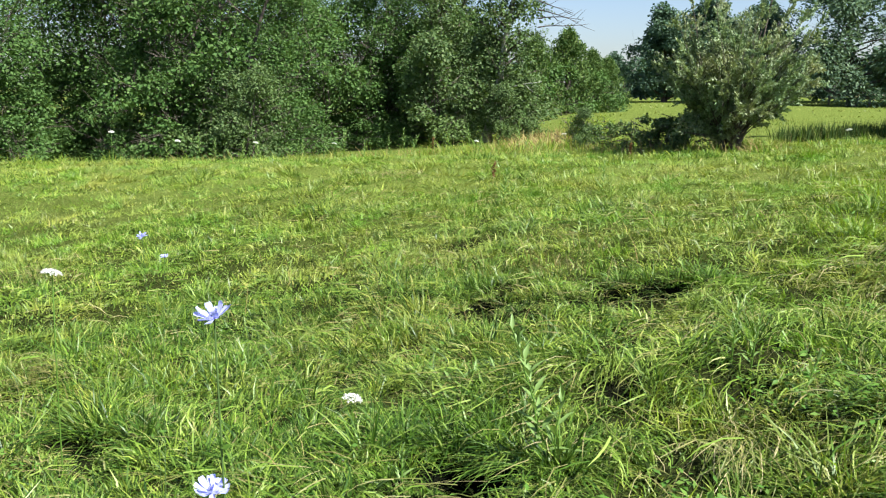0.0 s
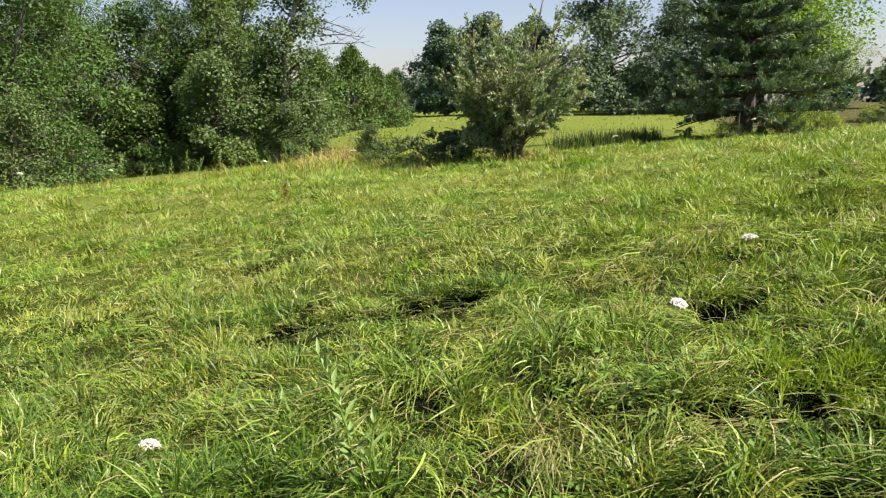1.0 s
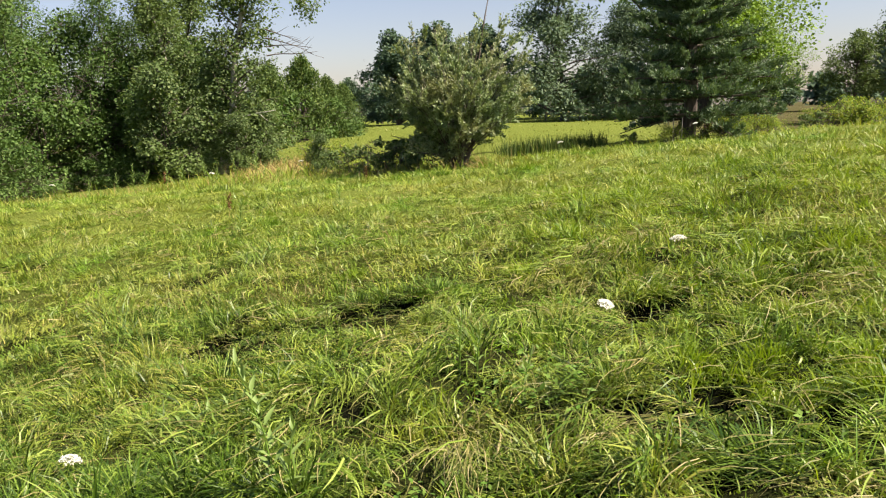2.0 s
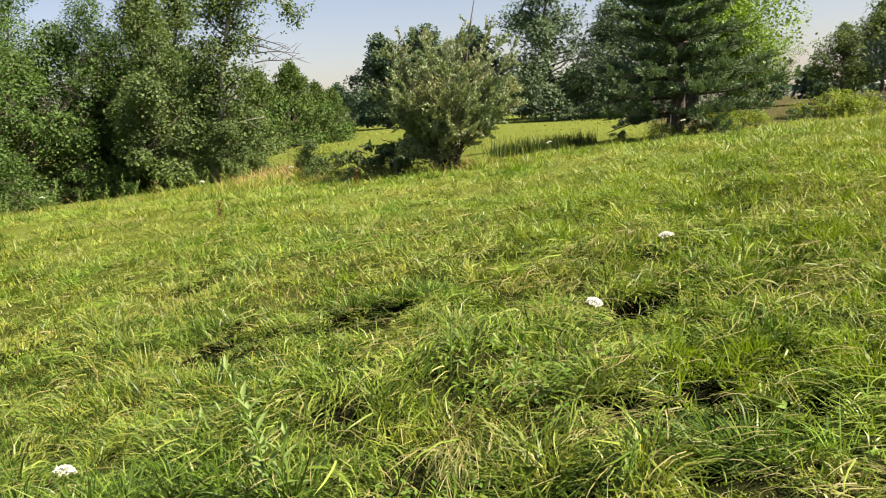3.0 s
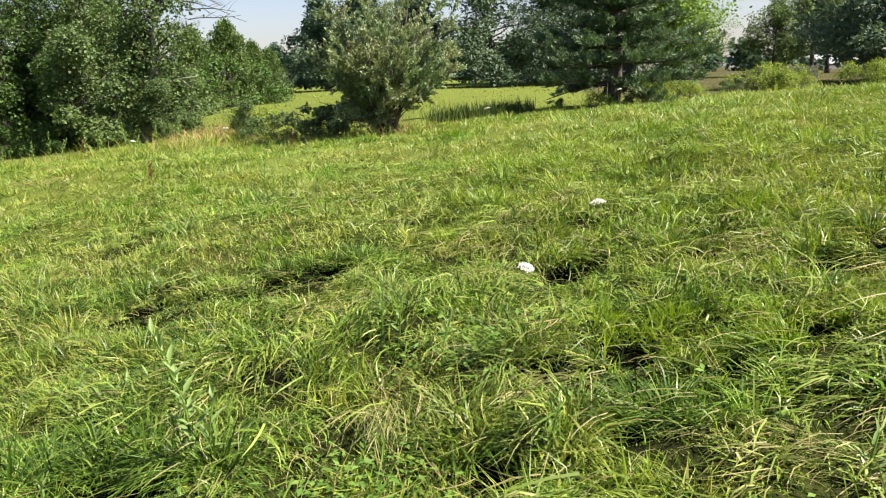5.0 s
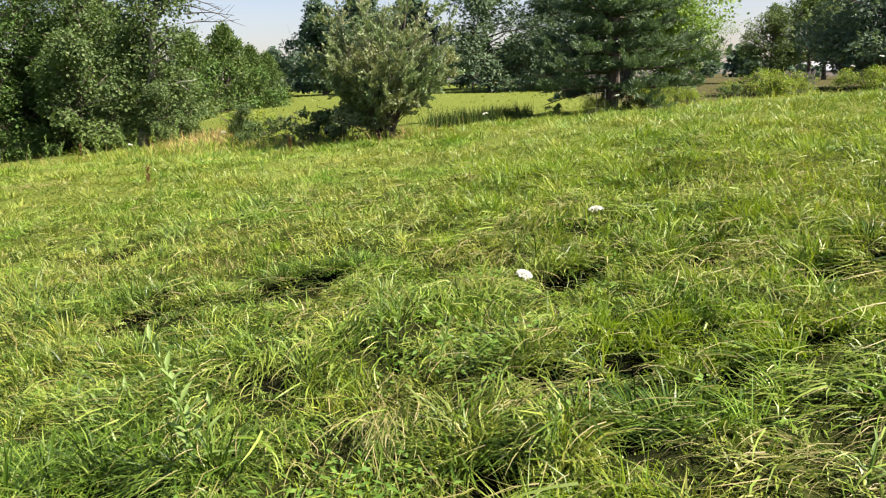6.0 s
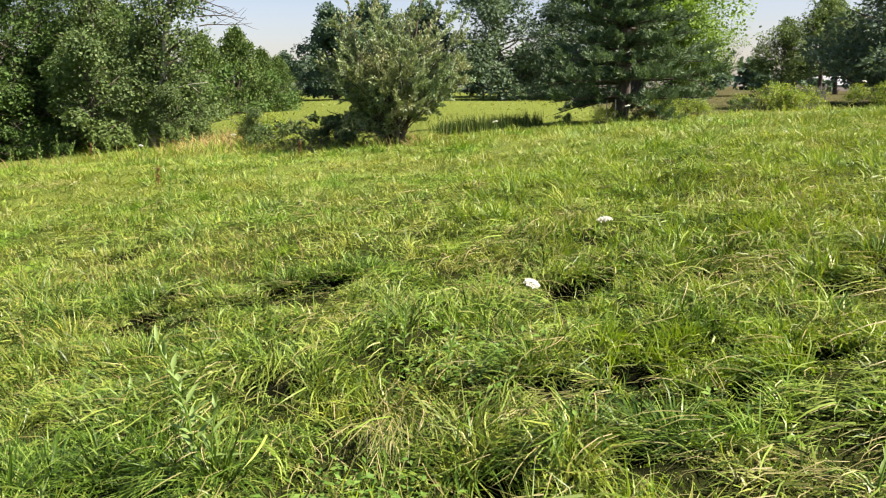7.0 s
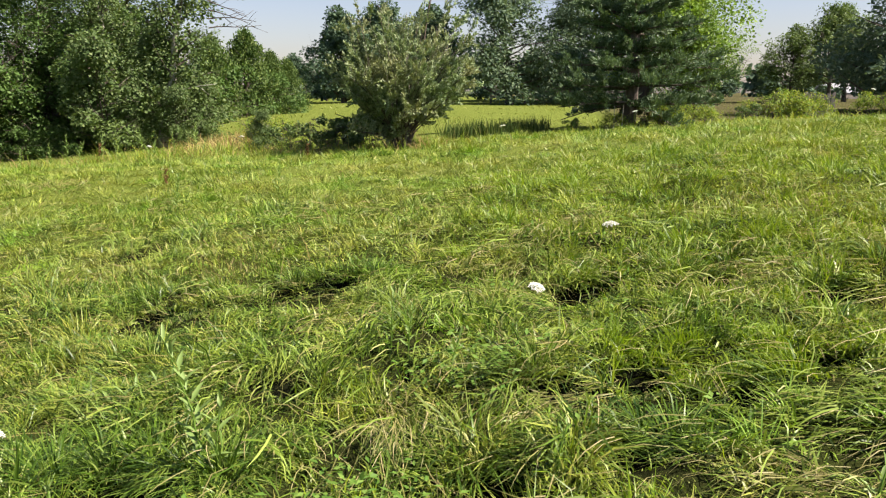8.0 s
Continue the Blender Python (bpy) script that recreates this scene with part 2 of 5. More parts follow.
def tube(pile, pts, radii, n=7):
    """A tapered round limb along pts, closed at its end."""
    pts = np.asarray(pts, float)
    tang = unit(np.gradient(pts, axis=0))
    ref = np.array([0.31, 0.95, 0.0]) if abs(tang[0][2]) > 0.7 else np.array([0, 0, 1.0])
    rings = []
    a = np.arange(n) * 2 * math.pi / n
    for p, t, r in zip(pts, tang, radii):
        u = unit(np.cross(t, ref))
        w = np.cross(t, u)
        rings.append(p + r * (np.cos(a)[:, None] * u + np.sin(a)[:, None] * w))
    k = len(pts)
    quads = [(i * n + j, i * n + (j + 1) % n, (i + 1) * n + (j + 1) % n, (i + 1) * n + j) for i in range(k - 1) for j in range(n)]
    V = np.concatenate(rings + [pts[-1:] + tang[-1:] * radii[-1]])
    tris = [((k - 1) * n + j, (k - 1) * n + (j + 1) % n, k * n) for j in range(n)]
    pile.add(V, tris, quads)


def leaves(pile, P, D, N, L, W, fold=0.12):
    """Leaves as two triangles on a folded midrib: root P, direction D, face normal N, length L, width W."""
    D = unit(D)
    S = unit(np.cross(D, N))
    N = np.cross(S, D)
    L, W = np.broadcast_to(L, len(P))[:, None], np.broadcast_to(W, len(P))[:, None]
    mid = P + D * L * 0.45
    V = np.stack([P, mid + S * W * 0.5 + N * W * fold, P + D * L, mid - S * W * 0.5 + N * W * fold], 1)
    i = np.arange(len(P))[:, None] * 4
    pile.add(V.reshape(-1, 3), np.concatenate([i + [0, 1, 2], i + [0, 2, 3]]))


def bent(start, direction, length, sag, k, r, wob):
    """Points of a limb that starts along direction and bends by sag (up if positive) with some wobble."""
    d = np.array(direction, float)
    pts = [np.array(start, float)]
    for i in range(k):
        d = unit(d + np.array([0, 0, sag / k]) + r.normal(0, wob, 3))
        pts.append(pts[-1] + d * length / k)
    return np.array(pts)


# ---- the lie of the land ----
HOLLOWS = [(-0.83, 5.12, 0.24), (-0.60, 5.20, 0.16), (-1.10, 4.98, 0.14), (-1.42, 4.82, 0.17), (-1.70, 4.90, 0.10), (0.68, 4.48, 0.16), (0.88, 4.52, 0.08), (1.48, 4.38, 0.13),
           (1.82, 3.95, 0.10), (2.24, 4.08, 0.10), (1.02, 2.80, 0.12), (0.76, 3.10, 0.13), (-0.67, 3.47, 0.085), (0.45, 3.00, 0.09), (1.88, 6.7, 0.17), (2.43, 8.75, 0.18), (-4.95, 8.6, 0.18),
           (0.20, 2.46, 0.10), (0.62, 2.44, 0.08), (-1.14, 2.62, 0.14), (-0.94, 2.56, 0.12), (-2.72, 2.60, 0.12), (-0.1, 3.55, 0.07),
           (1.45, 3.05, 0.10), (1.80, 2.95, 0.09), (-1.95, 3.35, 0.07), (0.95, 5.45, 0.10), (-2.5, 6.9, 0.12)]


def wavy(x, y):
    return 1.5 * (0.030 * np.sin(2.1 * x + 0.7 * y + 0.5) * np.sin(1.7 * y - 0.6 * x) + 0.022 * np.sin(4.3 * x - 1.9 * y) * np.sin(3.7 * y + 1.1 * x + 2.0)
            + 0.012 * np.sin(8.1 * x + 3.3 * y) * np.sin(7.3 * y - 2.7 * x))


def rag(x, y):
    """Uneven outline of the hollows."""
    return 1 + 0.22 * np.sin(17 * x + 5 * y) + 0.16 * np.sin(29 * x - 11 * y + 1.0)


def ground_z(x, y):
    x, y = np.asarray(x, float), np.asarray(y, float)
    xs = 14 * np.tanh(x / 14)
    hill = 0.114 * xs + 0.031 * np.clip(y, -30, 40) + 0.045
    ease = np.clip((y - 5.0) / 9.0, 0, 1)
    hill = hill + ease * ease * (3 - 2 * ease) * np.interp(x, [-30, -14, -7.6, -5.4, -4.0, -1.5, 0.0, 4.0, 6.0, 9.0, 16.0], [0.75, 0.62, 0.42, 0.26, 0.09, -0.07, -0.14, -0.13, -0.27, -0.36, -0.5])
    fade = 1 - 0.8 * np.clip((y - 24) / 22, 0, 1)
    far = 0.30 + np.where(x < 0, 0.074 * np.clip(x, -15, 0), 0.05 * np.clip(x, 0, 10) * np.interp(y, [20, 36, 44, 62], [1.0, -0.9, -0.9, 0.0]) / fade) * fade + 0.006 * np.clip(y - 20, 0, 60)
    s = np.clip((y - 11.5) / 7.0, 0, 1)
    s = s * s * (3 - 2 * s)
    z = hill * (1 - s) + far * s + wavy(x, y) * np.exp(-(x * x + y * y) / 900)
    for hx, hy, hr in HOLLOWS:
        z = z - min(0.17, 1.0 * hr) * np.exp(-((((x - hx) / 1.3) ** 2 + (y - hy + 0.1 * hr) ** 2) / (hr * 0.95 * rag(x, y)) ** 2) ** 2)
    return z


def gz(x, y):
    return float(ground_z(x, y))


def spaced(lo, hi, step, n):
    """Even steps from lo to hi, then ever longer ones out to the horizon."""
    far = np.geomspace(step, 1600, n)
    return np.concatenate([lo - far[::-1], np.arange(lo, hi + 1e-6, step), hi + far])


gx_, gy_ = spaced(-4.0, 3.2, 0.06, 50), spaced(2.0, 9.0, 0.06, 50)
GX, GY = np.meshgrid(gx_, gy_)
gi = np.arange(GX.size).reshape(GX.shape)
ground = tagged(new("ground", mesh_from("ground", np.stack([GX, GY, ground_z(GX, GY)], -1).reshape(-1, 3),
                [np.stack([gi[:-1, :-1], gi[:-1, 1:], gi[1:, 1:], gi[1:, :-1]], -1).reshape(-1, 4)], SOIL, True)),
                "sloping hay meadow ground, shade painted dark into near thatch and hollows", "ground", "", "structure")
# how strongly each ground point takes the painted hollow shade
hollow_shade = np.zeros(GX.size, np.float32)
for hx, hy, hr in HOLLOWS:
    hollow_shade += np.exp(-(((GX - hx) / 1.3) ** 2 + (GY - hy) ** 2) / (2 * hr ** 2)).ravel().astype(np.float32)
ground.data.attributes.new("hollow_shade", "FLOAT", "POINT").data.foreach_set("value", np.clip(hollow_shade * 1.4, 0, 1))


# ---- grass ----
def sector(n, r0, r1, a0=-53.0, a1=35.0):
    a = np.radians(rng.uniform(a0, a1, n))
    r = np.sqrt(rng.uniform(r0 * r0, r1 * r1, n))
    return r * np.sin(a), r * np.cos(a)


def flow(x, y):
    """Which way the grass is laid, in radians, drifting over the meadow."""
    return 1.6 * np.sin(0.55 * x + 0.9) * np.sin(0.47 * y - 0.4) + 1.0 * np.sin(1.9 * x - 1.3 * y) + 0.8 * np.sin(3.1 * y + 2.3 * x) + 3.0


def cover(x, y):
    """How thickly the grass stands: uneven islands with gaps of bare thatch between them."""
    u, v = x + 0.10 * np.sin(5.1 * y), y + 0.10 * np.sin(4.7 * x + 1.0)
    return (np.sin(9.3 * u + 1.3 * v) * np.sin(8.1 * v - 2.2 * u + 0.7) * 0.9 + np.sin(15.7 * u - 4.0 * v) * np.sin(13.1 * v + 5.1 * u) * 0.5
            + np.sin(3.1 * u + 2.0 * v + 1.0) * np.sin(2.7 * v - 1.1 * u) * 0.5)


def low_rim(x, y):
    """The grass stays short on the near side of each hollow."""
    f = np.ones(len(x))
    for hx, hy, hr in HOLLOWS:
        f -= 0.55 * np.exp(-((x - hx) / (1.7 * hr)) ** 2 - ((y - hy + 1.7 * hr) / (1.5 * hr)) ** 2)
    return np.clip(f, 0.22, 1)


def clear(x, y, grow=1.0, gaps=-0.62):
    keep = np.ones(len(x), bool)
    keep &= cover(x, y) > gaps + rng.normal(0, 0.12, len(x))
    for hx, hy, hr in HOLLOWS:
        keep &= ((x - hx) / 1.35) ** 2 + (y - hy) ** 2 > (hr * grow * 0.9 * rag(x, y)) ** 2
    return keep


def strips(pile, root, d0, bend, length, width, side, segs=2):
    """Grass blades: start along d0, bend by the vector bend over their length, taper to a point."""
    n = len(root)
    cur, d = root.copy(), unit(d0)
    rows = []
    for i in range(segs):
        w = (width * (1 - 0.28 * i / segs))[:, None] * side * 0.5
        rows += [cur - w, cur + w]
        d = unit(d + bend / segs * (1 + i * 0.6))
        cur = cur + d * (length / segs)[:, None]
    V = np.stack(rows + [cur], 1)
    k = 2 * segs + 1
    b = np.arange(n)[:, None] * k
    quads = np.concatenate([b + [2 * i, 2 * i + 1, 2 * i + 3, 2 * i + 2] for i in range(segs - 1)]) if segs > 1 else None
    pile.add(V.reshape(-1, 3), b + [2 * segs - 2, 2 * segs - 1, 2 * segs], quads)


def tufts(pile, nclump, per, r0, r1, spread, h0, h1, width, lean=0.45, grow=1.0, segs=2, where=None, out=1.0, arch=1.0, gaps=-0.62):
    cx, cy = sector(nclump, r0, r1) if where is None else where
    nclump = len(cx)
    ch = rng.uniform(h0, h1, nclump) * rng.uniform(0.75, 1.2, nclump) * (np.clip(0.90 + 0.75 * cover(cx, cy), 0.32, 1.55) if where is None else 1.0)
    cd = flow(cx, cy) + rng.normal(0, 0.6, nclump)
    cl = np.abs(rng.normal(lean, 0.3, nclump))
    i = np.repeat(np.arange(nclump), per)
    n = len(i)
    off = rng.normal(0, spread, (n, 2))
    x, y = cx[i] + off[:, 0], cy[i] + off[:, 1]
    keep = clear(x, y, grow, gaps)
    i, x, y, off = i[keep], x[keep], y[keep], off[keep]
    n = len(i)
    L = ch[i] * rng.uniform(0.55, 1.25, n) * low_rim(x, y)
    ang = cd[i] + rng.normal(0, 0.35, n)
    o = off / (spread + 1e-6) * 0.28 * out
    d0 = np.stack([np.cos(ang) * cl[i] * 0.5 + o[:, 0], np.sin(ang) * cl[i] * 0.5 + o[:, 1], np.ones(n)], 1) + rng.normal(0, 0.14, (n, 3))
    droop = np.abs(rng.normal(0.5, 0.4, n))
    bend = np.stack([np.cos(ang) * (0.35 + cl[i]) + o[:, 0], np.sin(ang) * (0.35 + cl[i]) + o[:, 1], -droop], 1) * arch
    tw = rng.uniform(0, math.pi, n)
    side = np.stack([np.cos(tw), np.sin(tw), np.zeros(n)], 1)
    strips(pile, np.stack([x, y, ground_z(x, y) - 0.01], 1), d0, bend, L, width * rng.uniform(0.6, 1.35, n), side, segs)


def lodged(pile, n, r0, r1, l0, l1, width, lift=0.09, segs=3, spread=0.45, where=None, grow=0.8):
    x, y = sector(n, r0, r1) if where is None else where
    keep = clear(x, y, grow)
    x, y = x[keep], y[keep]
    n = len(x)
    ang = flow(x, y) + rng.normal(0, spread, n)
    L = rng.uniform(l0, l1, n)
    up = rng.uniform(-0.05, 0.5, n)
    d0 = np.stack([np.cos(ang), np.sin(ang), up], 1)
    turn = rng.normal(0, 0.45, n)
    bend = np.stack([-np.sin(ang) * turn, np.cos(ang) * turn, -up * 1.5 - rng.uniform(0, 0.25, n)], 1)
    z = ground_z(x, y) + rng.uniform(0.015, lift, n)
    tilt = rng.normal(0, 0.5, n)
    side = unit(np.stack([-np.sin(ang), np.cos(ang), tilt], 1))
    strips(pile, np.stack([x, y, z], 1), d0, bend, L, width * rng.uniform(0.6, 1.3, n), side, segs)


def stuff(name, pile, material, label, category="grass"):
    return tagged(new(name, pile.mesh(name, material)), label, category, "", "stuff")


def mats(pile, npatch, per, r0, r1, l0, l1, width, rad=0.13, dome=0.10, segs=3, where=None):
    """Swirled mats of long grass: each patch is combed one way and domed, with gaps between the patches."""
    cx, cy = sector(npatch, r0, r1) if where is None else where
    npatch = len(cx)
    ca = flow(cx, cy) + rng.normal(0, 0.7, npatch)
    ch = dome * rng.uniform(0.4, 1.3, npatch)
    cr = rad * rng.uniform(0.6, 1.4, npatch)
    i = np.repeat(np.arange(npatch), per)
    n = len(i)
    off = rng.normal(0, 1, (n, 2))
    x, y = cx[i] + off[:, 0] * cr[i], cy[i] + off[:, 1] * cr[i]
    keep = clear(x, y, 0.9)
    i, x, y, off = i[keep], x[keep], y[keep], off[keep]
    n = len(i)
    ang = ca[i] + 0.35 * off[:, 0] + rng.normal(0, 0.18, n)
    L = rng.uniform(l0, l1, n)
    up = rng.uniform(0.1, 0.75, n)
    d0 = np.stack([np.cos(ang), np.sin(ang), up], 1)
    turn = rng.normal(0, 0.35, n)
    bend = np.stack([-np.sin(ang) * turn, np.cos(ang) * turn, -up * 1.25 - rng.uniform(0.1, 0.5, n)], 1)
    up = up * low_rim(x, y)
    d0[:, 2] = up
    z = ground_z(x, y) + ch[i] * low_rim(x, y) * np.exp(-0.5 * (off ** 2).sum(1)) * rng.uniform(0.3, 1.0, n)
    side = unit(np.stack([-np.sin(ang), np.cos(ang), rng.normal(0, 0.45, n)], 1))
    strips(pile, np.stack([x, y, z], 1), d0, bend, L, width * rng.uniform(0.6, 1.35, n), side, segs)


def hashed(i, j, k):
    v = np.sin(i * 127.1 + j * 311.7 + k * 74.7) * 43758.5453
    return v - np.floor(v)


def carpet(pile, n, r0, r1, l0, l1, width, cell, lean, splay=0.5, droop=0.8, segs=2, even=0.5, where=None, a0=-53.0, a1=35.0, gaps=-9.0):
    """A closed sward: every blade belongs to the nearest of many jittered clumps, which leans its own way at its own height."""
    if where is None:
        az = np.radians(rng.uniform(a0, a1, n))
        rr = r0 + (r1 - r0) * rng.uniform(0, 1, n) ** even
        x, y = rr * np.sin(az), rr * np.cos(az)
    else:
        x, y = where
    keep = clear(x, y, 1.0, gaps)
    x, y = x[keep], y[keep]
    n = len(x)
    gi0, gj0 = np.floor(x / cell), np.floor(y / cell)
    best, bx, by, bi, bj = np.full(n, 1e9), np.zeros(n), np.zeros(n), np.zeros(n), np.zeros(n)
    for di in (-1, 0, 1):
        for dj in (-1, 0, 1):
            i, j = gi0 + di, gj0 + dj
            cx, cy = (i + hashed(i, j, 1)) * cell, (j + hashed(i, j, 2)) * cell
            d = (x - cx) ** 2 + (y - cy) ** 2
            m = d < best
            best[m], bx[m], by[m], bi[m], bj[m] = d[m], cx[m], cy[m], i[m], j[m]
    ang = flow(bx, by) + (hashed(bi, bj, 3) - 0.5) * 3.4 + rng.normal(0, 0.85, n)
    lay = lean * (0.15 + 1.7 * hashed(bi, bj, 4) ** 1.5)
    tall = (0.55 + 0.85 * hashed(bi, bj, 5)) * np.clip(1 + 0.45 * cover(x, y), 0.55, 1.5) * low_rim(x, y)
    ox, oy = (x - bx) / cell, (y - by) / cell
    L = rng.uniform(l0, l1, n) * tall
    wild = rng.normal(0, 0.38, (n, 3))
    d0 = np.stack([np.cos(ang) * lay * 0.6 + ox * splay, np.sin(ang) * lay * 0.6 + oy * splay, np.ones(n)], 1) + wild
    bend = np.stack([np.cos(ang) * (0.25 + lay) + ox * splay, np.sin(ang) * (0.25 + lay) + oy * splay, -np.abs(rng.normal(droop, 0.4, n)) * (0.4 + 0.6 * lay)], 1)
    tw = ang + math.pi / 2 + rng.normal(0, 0.7, n)
    side = np.stack([np.cos(tw), np.sin(tw), rng.normal(0, 0.25, n)], 1)
    strips(pile, np.stack([x, y, ground_z(x, y) - 0.01], 1), d0, bend, L, width * rng.uniform(0.55, 1.4, n), side, segs)


def spots(rows, n, spread):
    """n places round each of the given spots."""
    q = np.repeat(np.array(rows), n, 0)
    return q[:, 0] + rng.normal(0, spread, len(q)), q[:, 1] + rng.normal(0, spread, len(q))


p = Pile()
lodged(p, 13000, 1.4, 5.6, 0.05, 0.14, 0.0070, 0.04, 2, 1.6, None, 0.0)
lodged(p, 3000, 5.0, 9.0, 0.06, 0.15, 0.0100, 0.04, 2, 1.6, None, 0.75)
stuff("thatch", p, SHADE_THATCH, "matted old thatch under the grass, darkened for the shade between blades", "thatch")

# the regrown sward, closed from the camera's feet to the meadow's edge
p = Pile()
carpet(p, 44000, 1.5, 5.4, 0.03, 0.075, 0.0056, 0.10, 0.6, 0.6, 0.5, 2, 0.62)
carpet(p, 80000, 1.5, 5.4, 0.07, 0.150, 0.0066, 0.17, 0.65, 1.1, 0.9, 2, 0.62, gaps=-0.68)
carpet(p, 44000, 3.6, 7.2, 0.05, 0.115, 0.0078, 0.14, 0.6, 0.7, 0.6, 2, 0.55)
carpet(p, 64000, 5.6, 10.8, 0.04, 0.085, 0.0090, 0.15, 0.6, 0.6, 0.6, 2, 0.55)
carpet(p, 66000, 5.2, 10.8, 0.07, 0.14, 0.0084, 0.24, 0.6, 1.0, 0.8, 2, 0.55, gaps=-0.80)
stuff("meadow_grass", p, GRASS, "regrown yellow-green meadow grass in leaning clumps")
p = Pile()
carpet(p, 290000, 8.6, 19.0, 0.06, 0.13, 0.0150, 0.30, 0.6, 0.9, 0.5, 1, 0.62)
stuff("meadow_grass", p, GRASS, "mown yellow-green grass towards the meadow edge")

# the rest of the meadow, beside and behind the path
p = Pile()
carpet(p, 12000, 0.1, 1.7, 0.07, 0.14, 0.0130, 0.17, 0.6, 0.9, 0.8, 1, 0.6)
carpet(p, 100000, 0.1, 7.0, 0.08, 0.15, 0.0240, 0.22, 0.6, 0.9, 0.8, 1, 0.6, a0=34.0, a1=308.0)
carpet(p, 60000, 6.5, 22.0, 0.10, 0.20, 0.0550, 0.40, 0.6, 0.9, 0.6, 1, 0.6, a0=34.0, a1=308.0)
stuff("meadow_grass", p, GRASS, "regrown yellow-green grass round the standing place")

# fresh bright patches and dark tussocks
p = Pile()
bx_, by_ = rng.uniform(0.62, 2.9, 9500), rng.uniform(2.92, 3.5, 9500) - 0.06
carpet(p, 0, 0, 0, 0.07, 0.14, 0.0056, 0.13, 0.5, 0.7, 0.5, 2, where=(bx_, by_))
carpet(p, 0, 0, 0, 0.08, 0.16, 0.0054, 0.12, 0.5, 0.7, 0.5, 2, where=spots([(-3.18, 3.35), (-3.0, 3.3), (0.50, 2.22), (0.42, 2.15), (0.24, 2.62), (0.92, 2.66), (-0.4, 3.3), (-2.1, 4.2), (2.6, 5.0), (0.1, 5.6), (-0.3, 2.3)], 260, 0.12))
carpet(p, 9500, 3.4, 5.6, 0.07, 0.13, 0.0060, 0.20, 0.5, 0.7, 0.5, 2, 0.6, a0=8.0)
carpet(p, 20000, 5.4, 10.5, 0.07, 0.13, 0.0088, 0.26, 0.5, 0.7, 0.5, 2, 0.6, a0=2.0)
stuff("fresh_grass", p, FRESH, "bright fresh green grass regrowing in patches")
p = Pile()
NEARTUSSOCKS = [(-1.36, 2.80), (-1.22, 2.84), (-1.06, 2.82), (-0.90, 2.76), (-1.46, 2.68), (-0.78, 2.66), (0.08, 2.60), (0.20, 2.64), (0.32, 2.60), (0.44, 2.62), (0.58, 2.62), (0.72, 2.58), (0.84, 2.50), (-2.88, 2.78), (-2.70, 2.80), (-2.52, 2.72)]
tufts(p, 0, 150, 0, 0, 0.055, 0.16, 0.27, 0.0066, 0.5, 1.0, 3, np.array(NEARTUSSOCKS).T, 2.2, 1.1, -9.0)
TUSSOCKS = [
            (-0.45, 3.42), (0.34, 3.22), (1.20, 2.95), (-0.62, 5.42), (-0.45, 5.36), (-0.85, 5.45), (-0.95, 5.40), (0.62, 4.75), (0.80, 4.74), (1.50, 4.62), (1.35, 4.60), (1.85, 4.2), (2.2, 4.35),
            (-1.9, 3.1), (-2.2, 3.6), (-1.7, 3.5), (-0.2, 4.0), (1.6, 3.4), (2.1, 3.3), (-0.9, 3.95)]
tufts(p, 0, 120, 0, 0, 0.062, 0.13, 0.24, 0.0060, 0.55, 1.0, 3, np.array(TUSSOCKS).T, 2.0, 0.95, -9.0)
FARTUSSOCKS = [(-2.46, 7.4), (-2.2, 7.35), (-2.7, 7.45), (-3.0, 7.5), (-3.8, 8.65), (-3.5, 8.7), (-4.0, 8.6), (-1.74, 8.7), (-1.6, 8.75), (1.9, 7.0), (2.1, 7.0), (1.7, 6.95), (2.45, 9.0), (2.6, 9.1), (0.9, 5.75),
               (-4.95, 8.9), (-5.2, 8.9), (3.2, 8.6), (0.5, 7.8), (-6.0, 7.0), (-1.0, 6.9), (3.6, 6.6), (4.4, 9.5), (1.2, 9.8), (-3.2, 10.0), (-7.5, 10.5)]
tufts(p, 0, 85, 0, 0, 0.11, 0.11, 0.19, 0.0085, 0.7, 1.0, 2, np.array(FARTUSSOCKS).T, 1.6, 0.95, -9.0)
tufts(p, 150, 30, 1.6, 5.2, 0.055, 0.10, 0.17, 0.0058, 0.6, 1.0, 3, None, 1.6, 0.9)
tufts(p, 0, 34, 0, 0, 0.06, 0.10, 0.18, 0.0058, 0.6, 1.0, 3, sector(260, 1.7, 3.3, -53.0, -12.0), 1.6, 0.9)
tufts(p, 0, 30, 0, 0, 0.07, 0.10, 0.17, 0.0066, 0.6, 1.0, 2, sector(300, 3.0, 6.0, -50.0, -14.0), 1.6, 0.9)
carpet(p, 20000, 1.6, 6.4, 0.09, 0.165, 0.0064, 0.22, 0.6, 1.0, 0.8, 2, 0.7, a0=-53.0, a1=-13.0, gaps=-0.1)
tufts(p, 330, 24, 5.0, 11, 0.085, 0.08, 0.14, 0.0085, 0.5, 1.0, 2, None, 1.4, 0.8)
stuff("lush_grass", p, LUSH, "taller dark green grass tussocks standing in the meadow")

# long grass combed flat, and cut hay
p = Pile()
mats(p, 190, 55, 1.9, 5.2, 0.09, 0.20, 0.0056, 0.12, 0.09, 3)
mats(p, 0, 170, 0, 0, 0.09, 0.20, 0.0058, 0.19, 0.06, 3, np.array([(-1.81, 3.85), (-1.55, 3.68), (-1.23, 3.52), (-0.98, 3.45), (-1.38, 3.75), (1.13, 2.62), (1.28, 2.66), (-0.22, 4.45), (-0.45, 4.4), (0.05, 4.55), (0.75, 3.75), (-2.3, 4.2), (-2.6, 4.0)]).T)
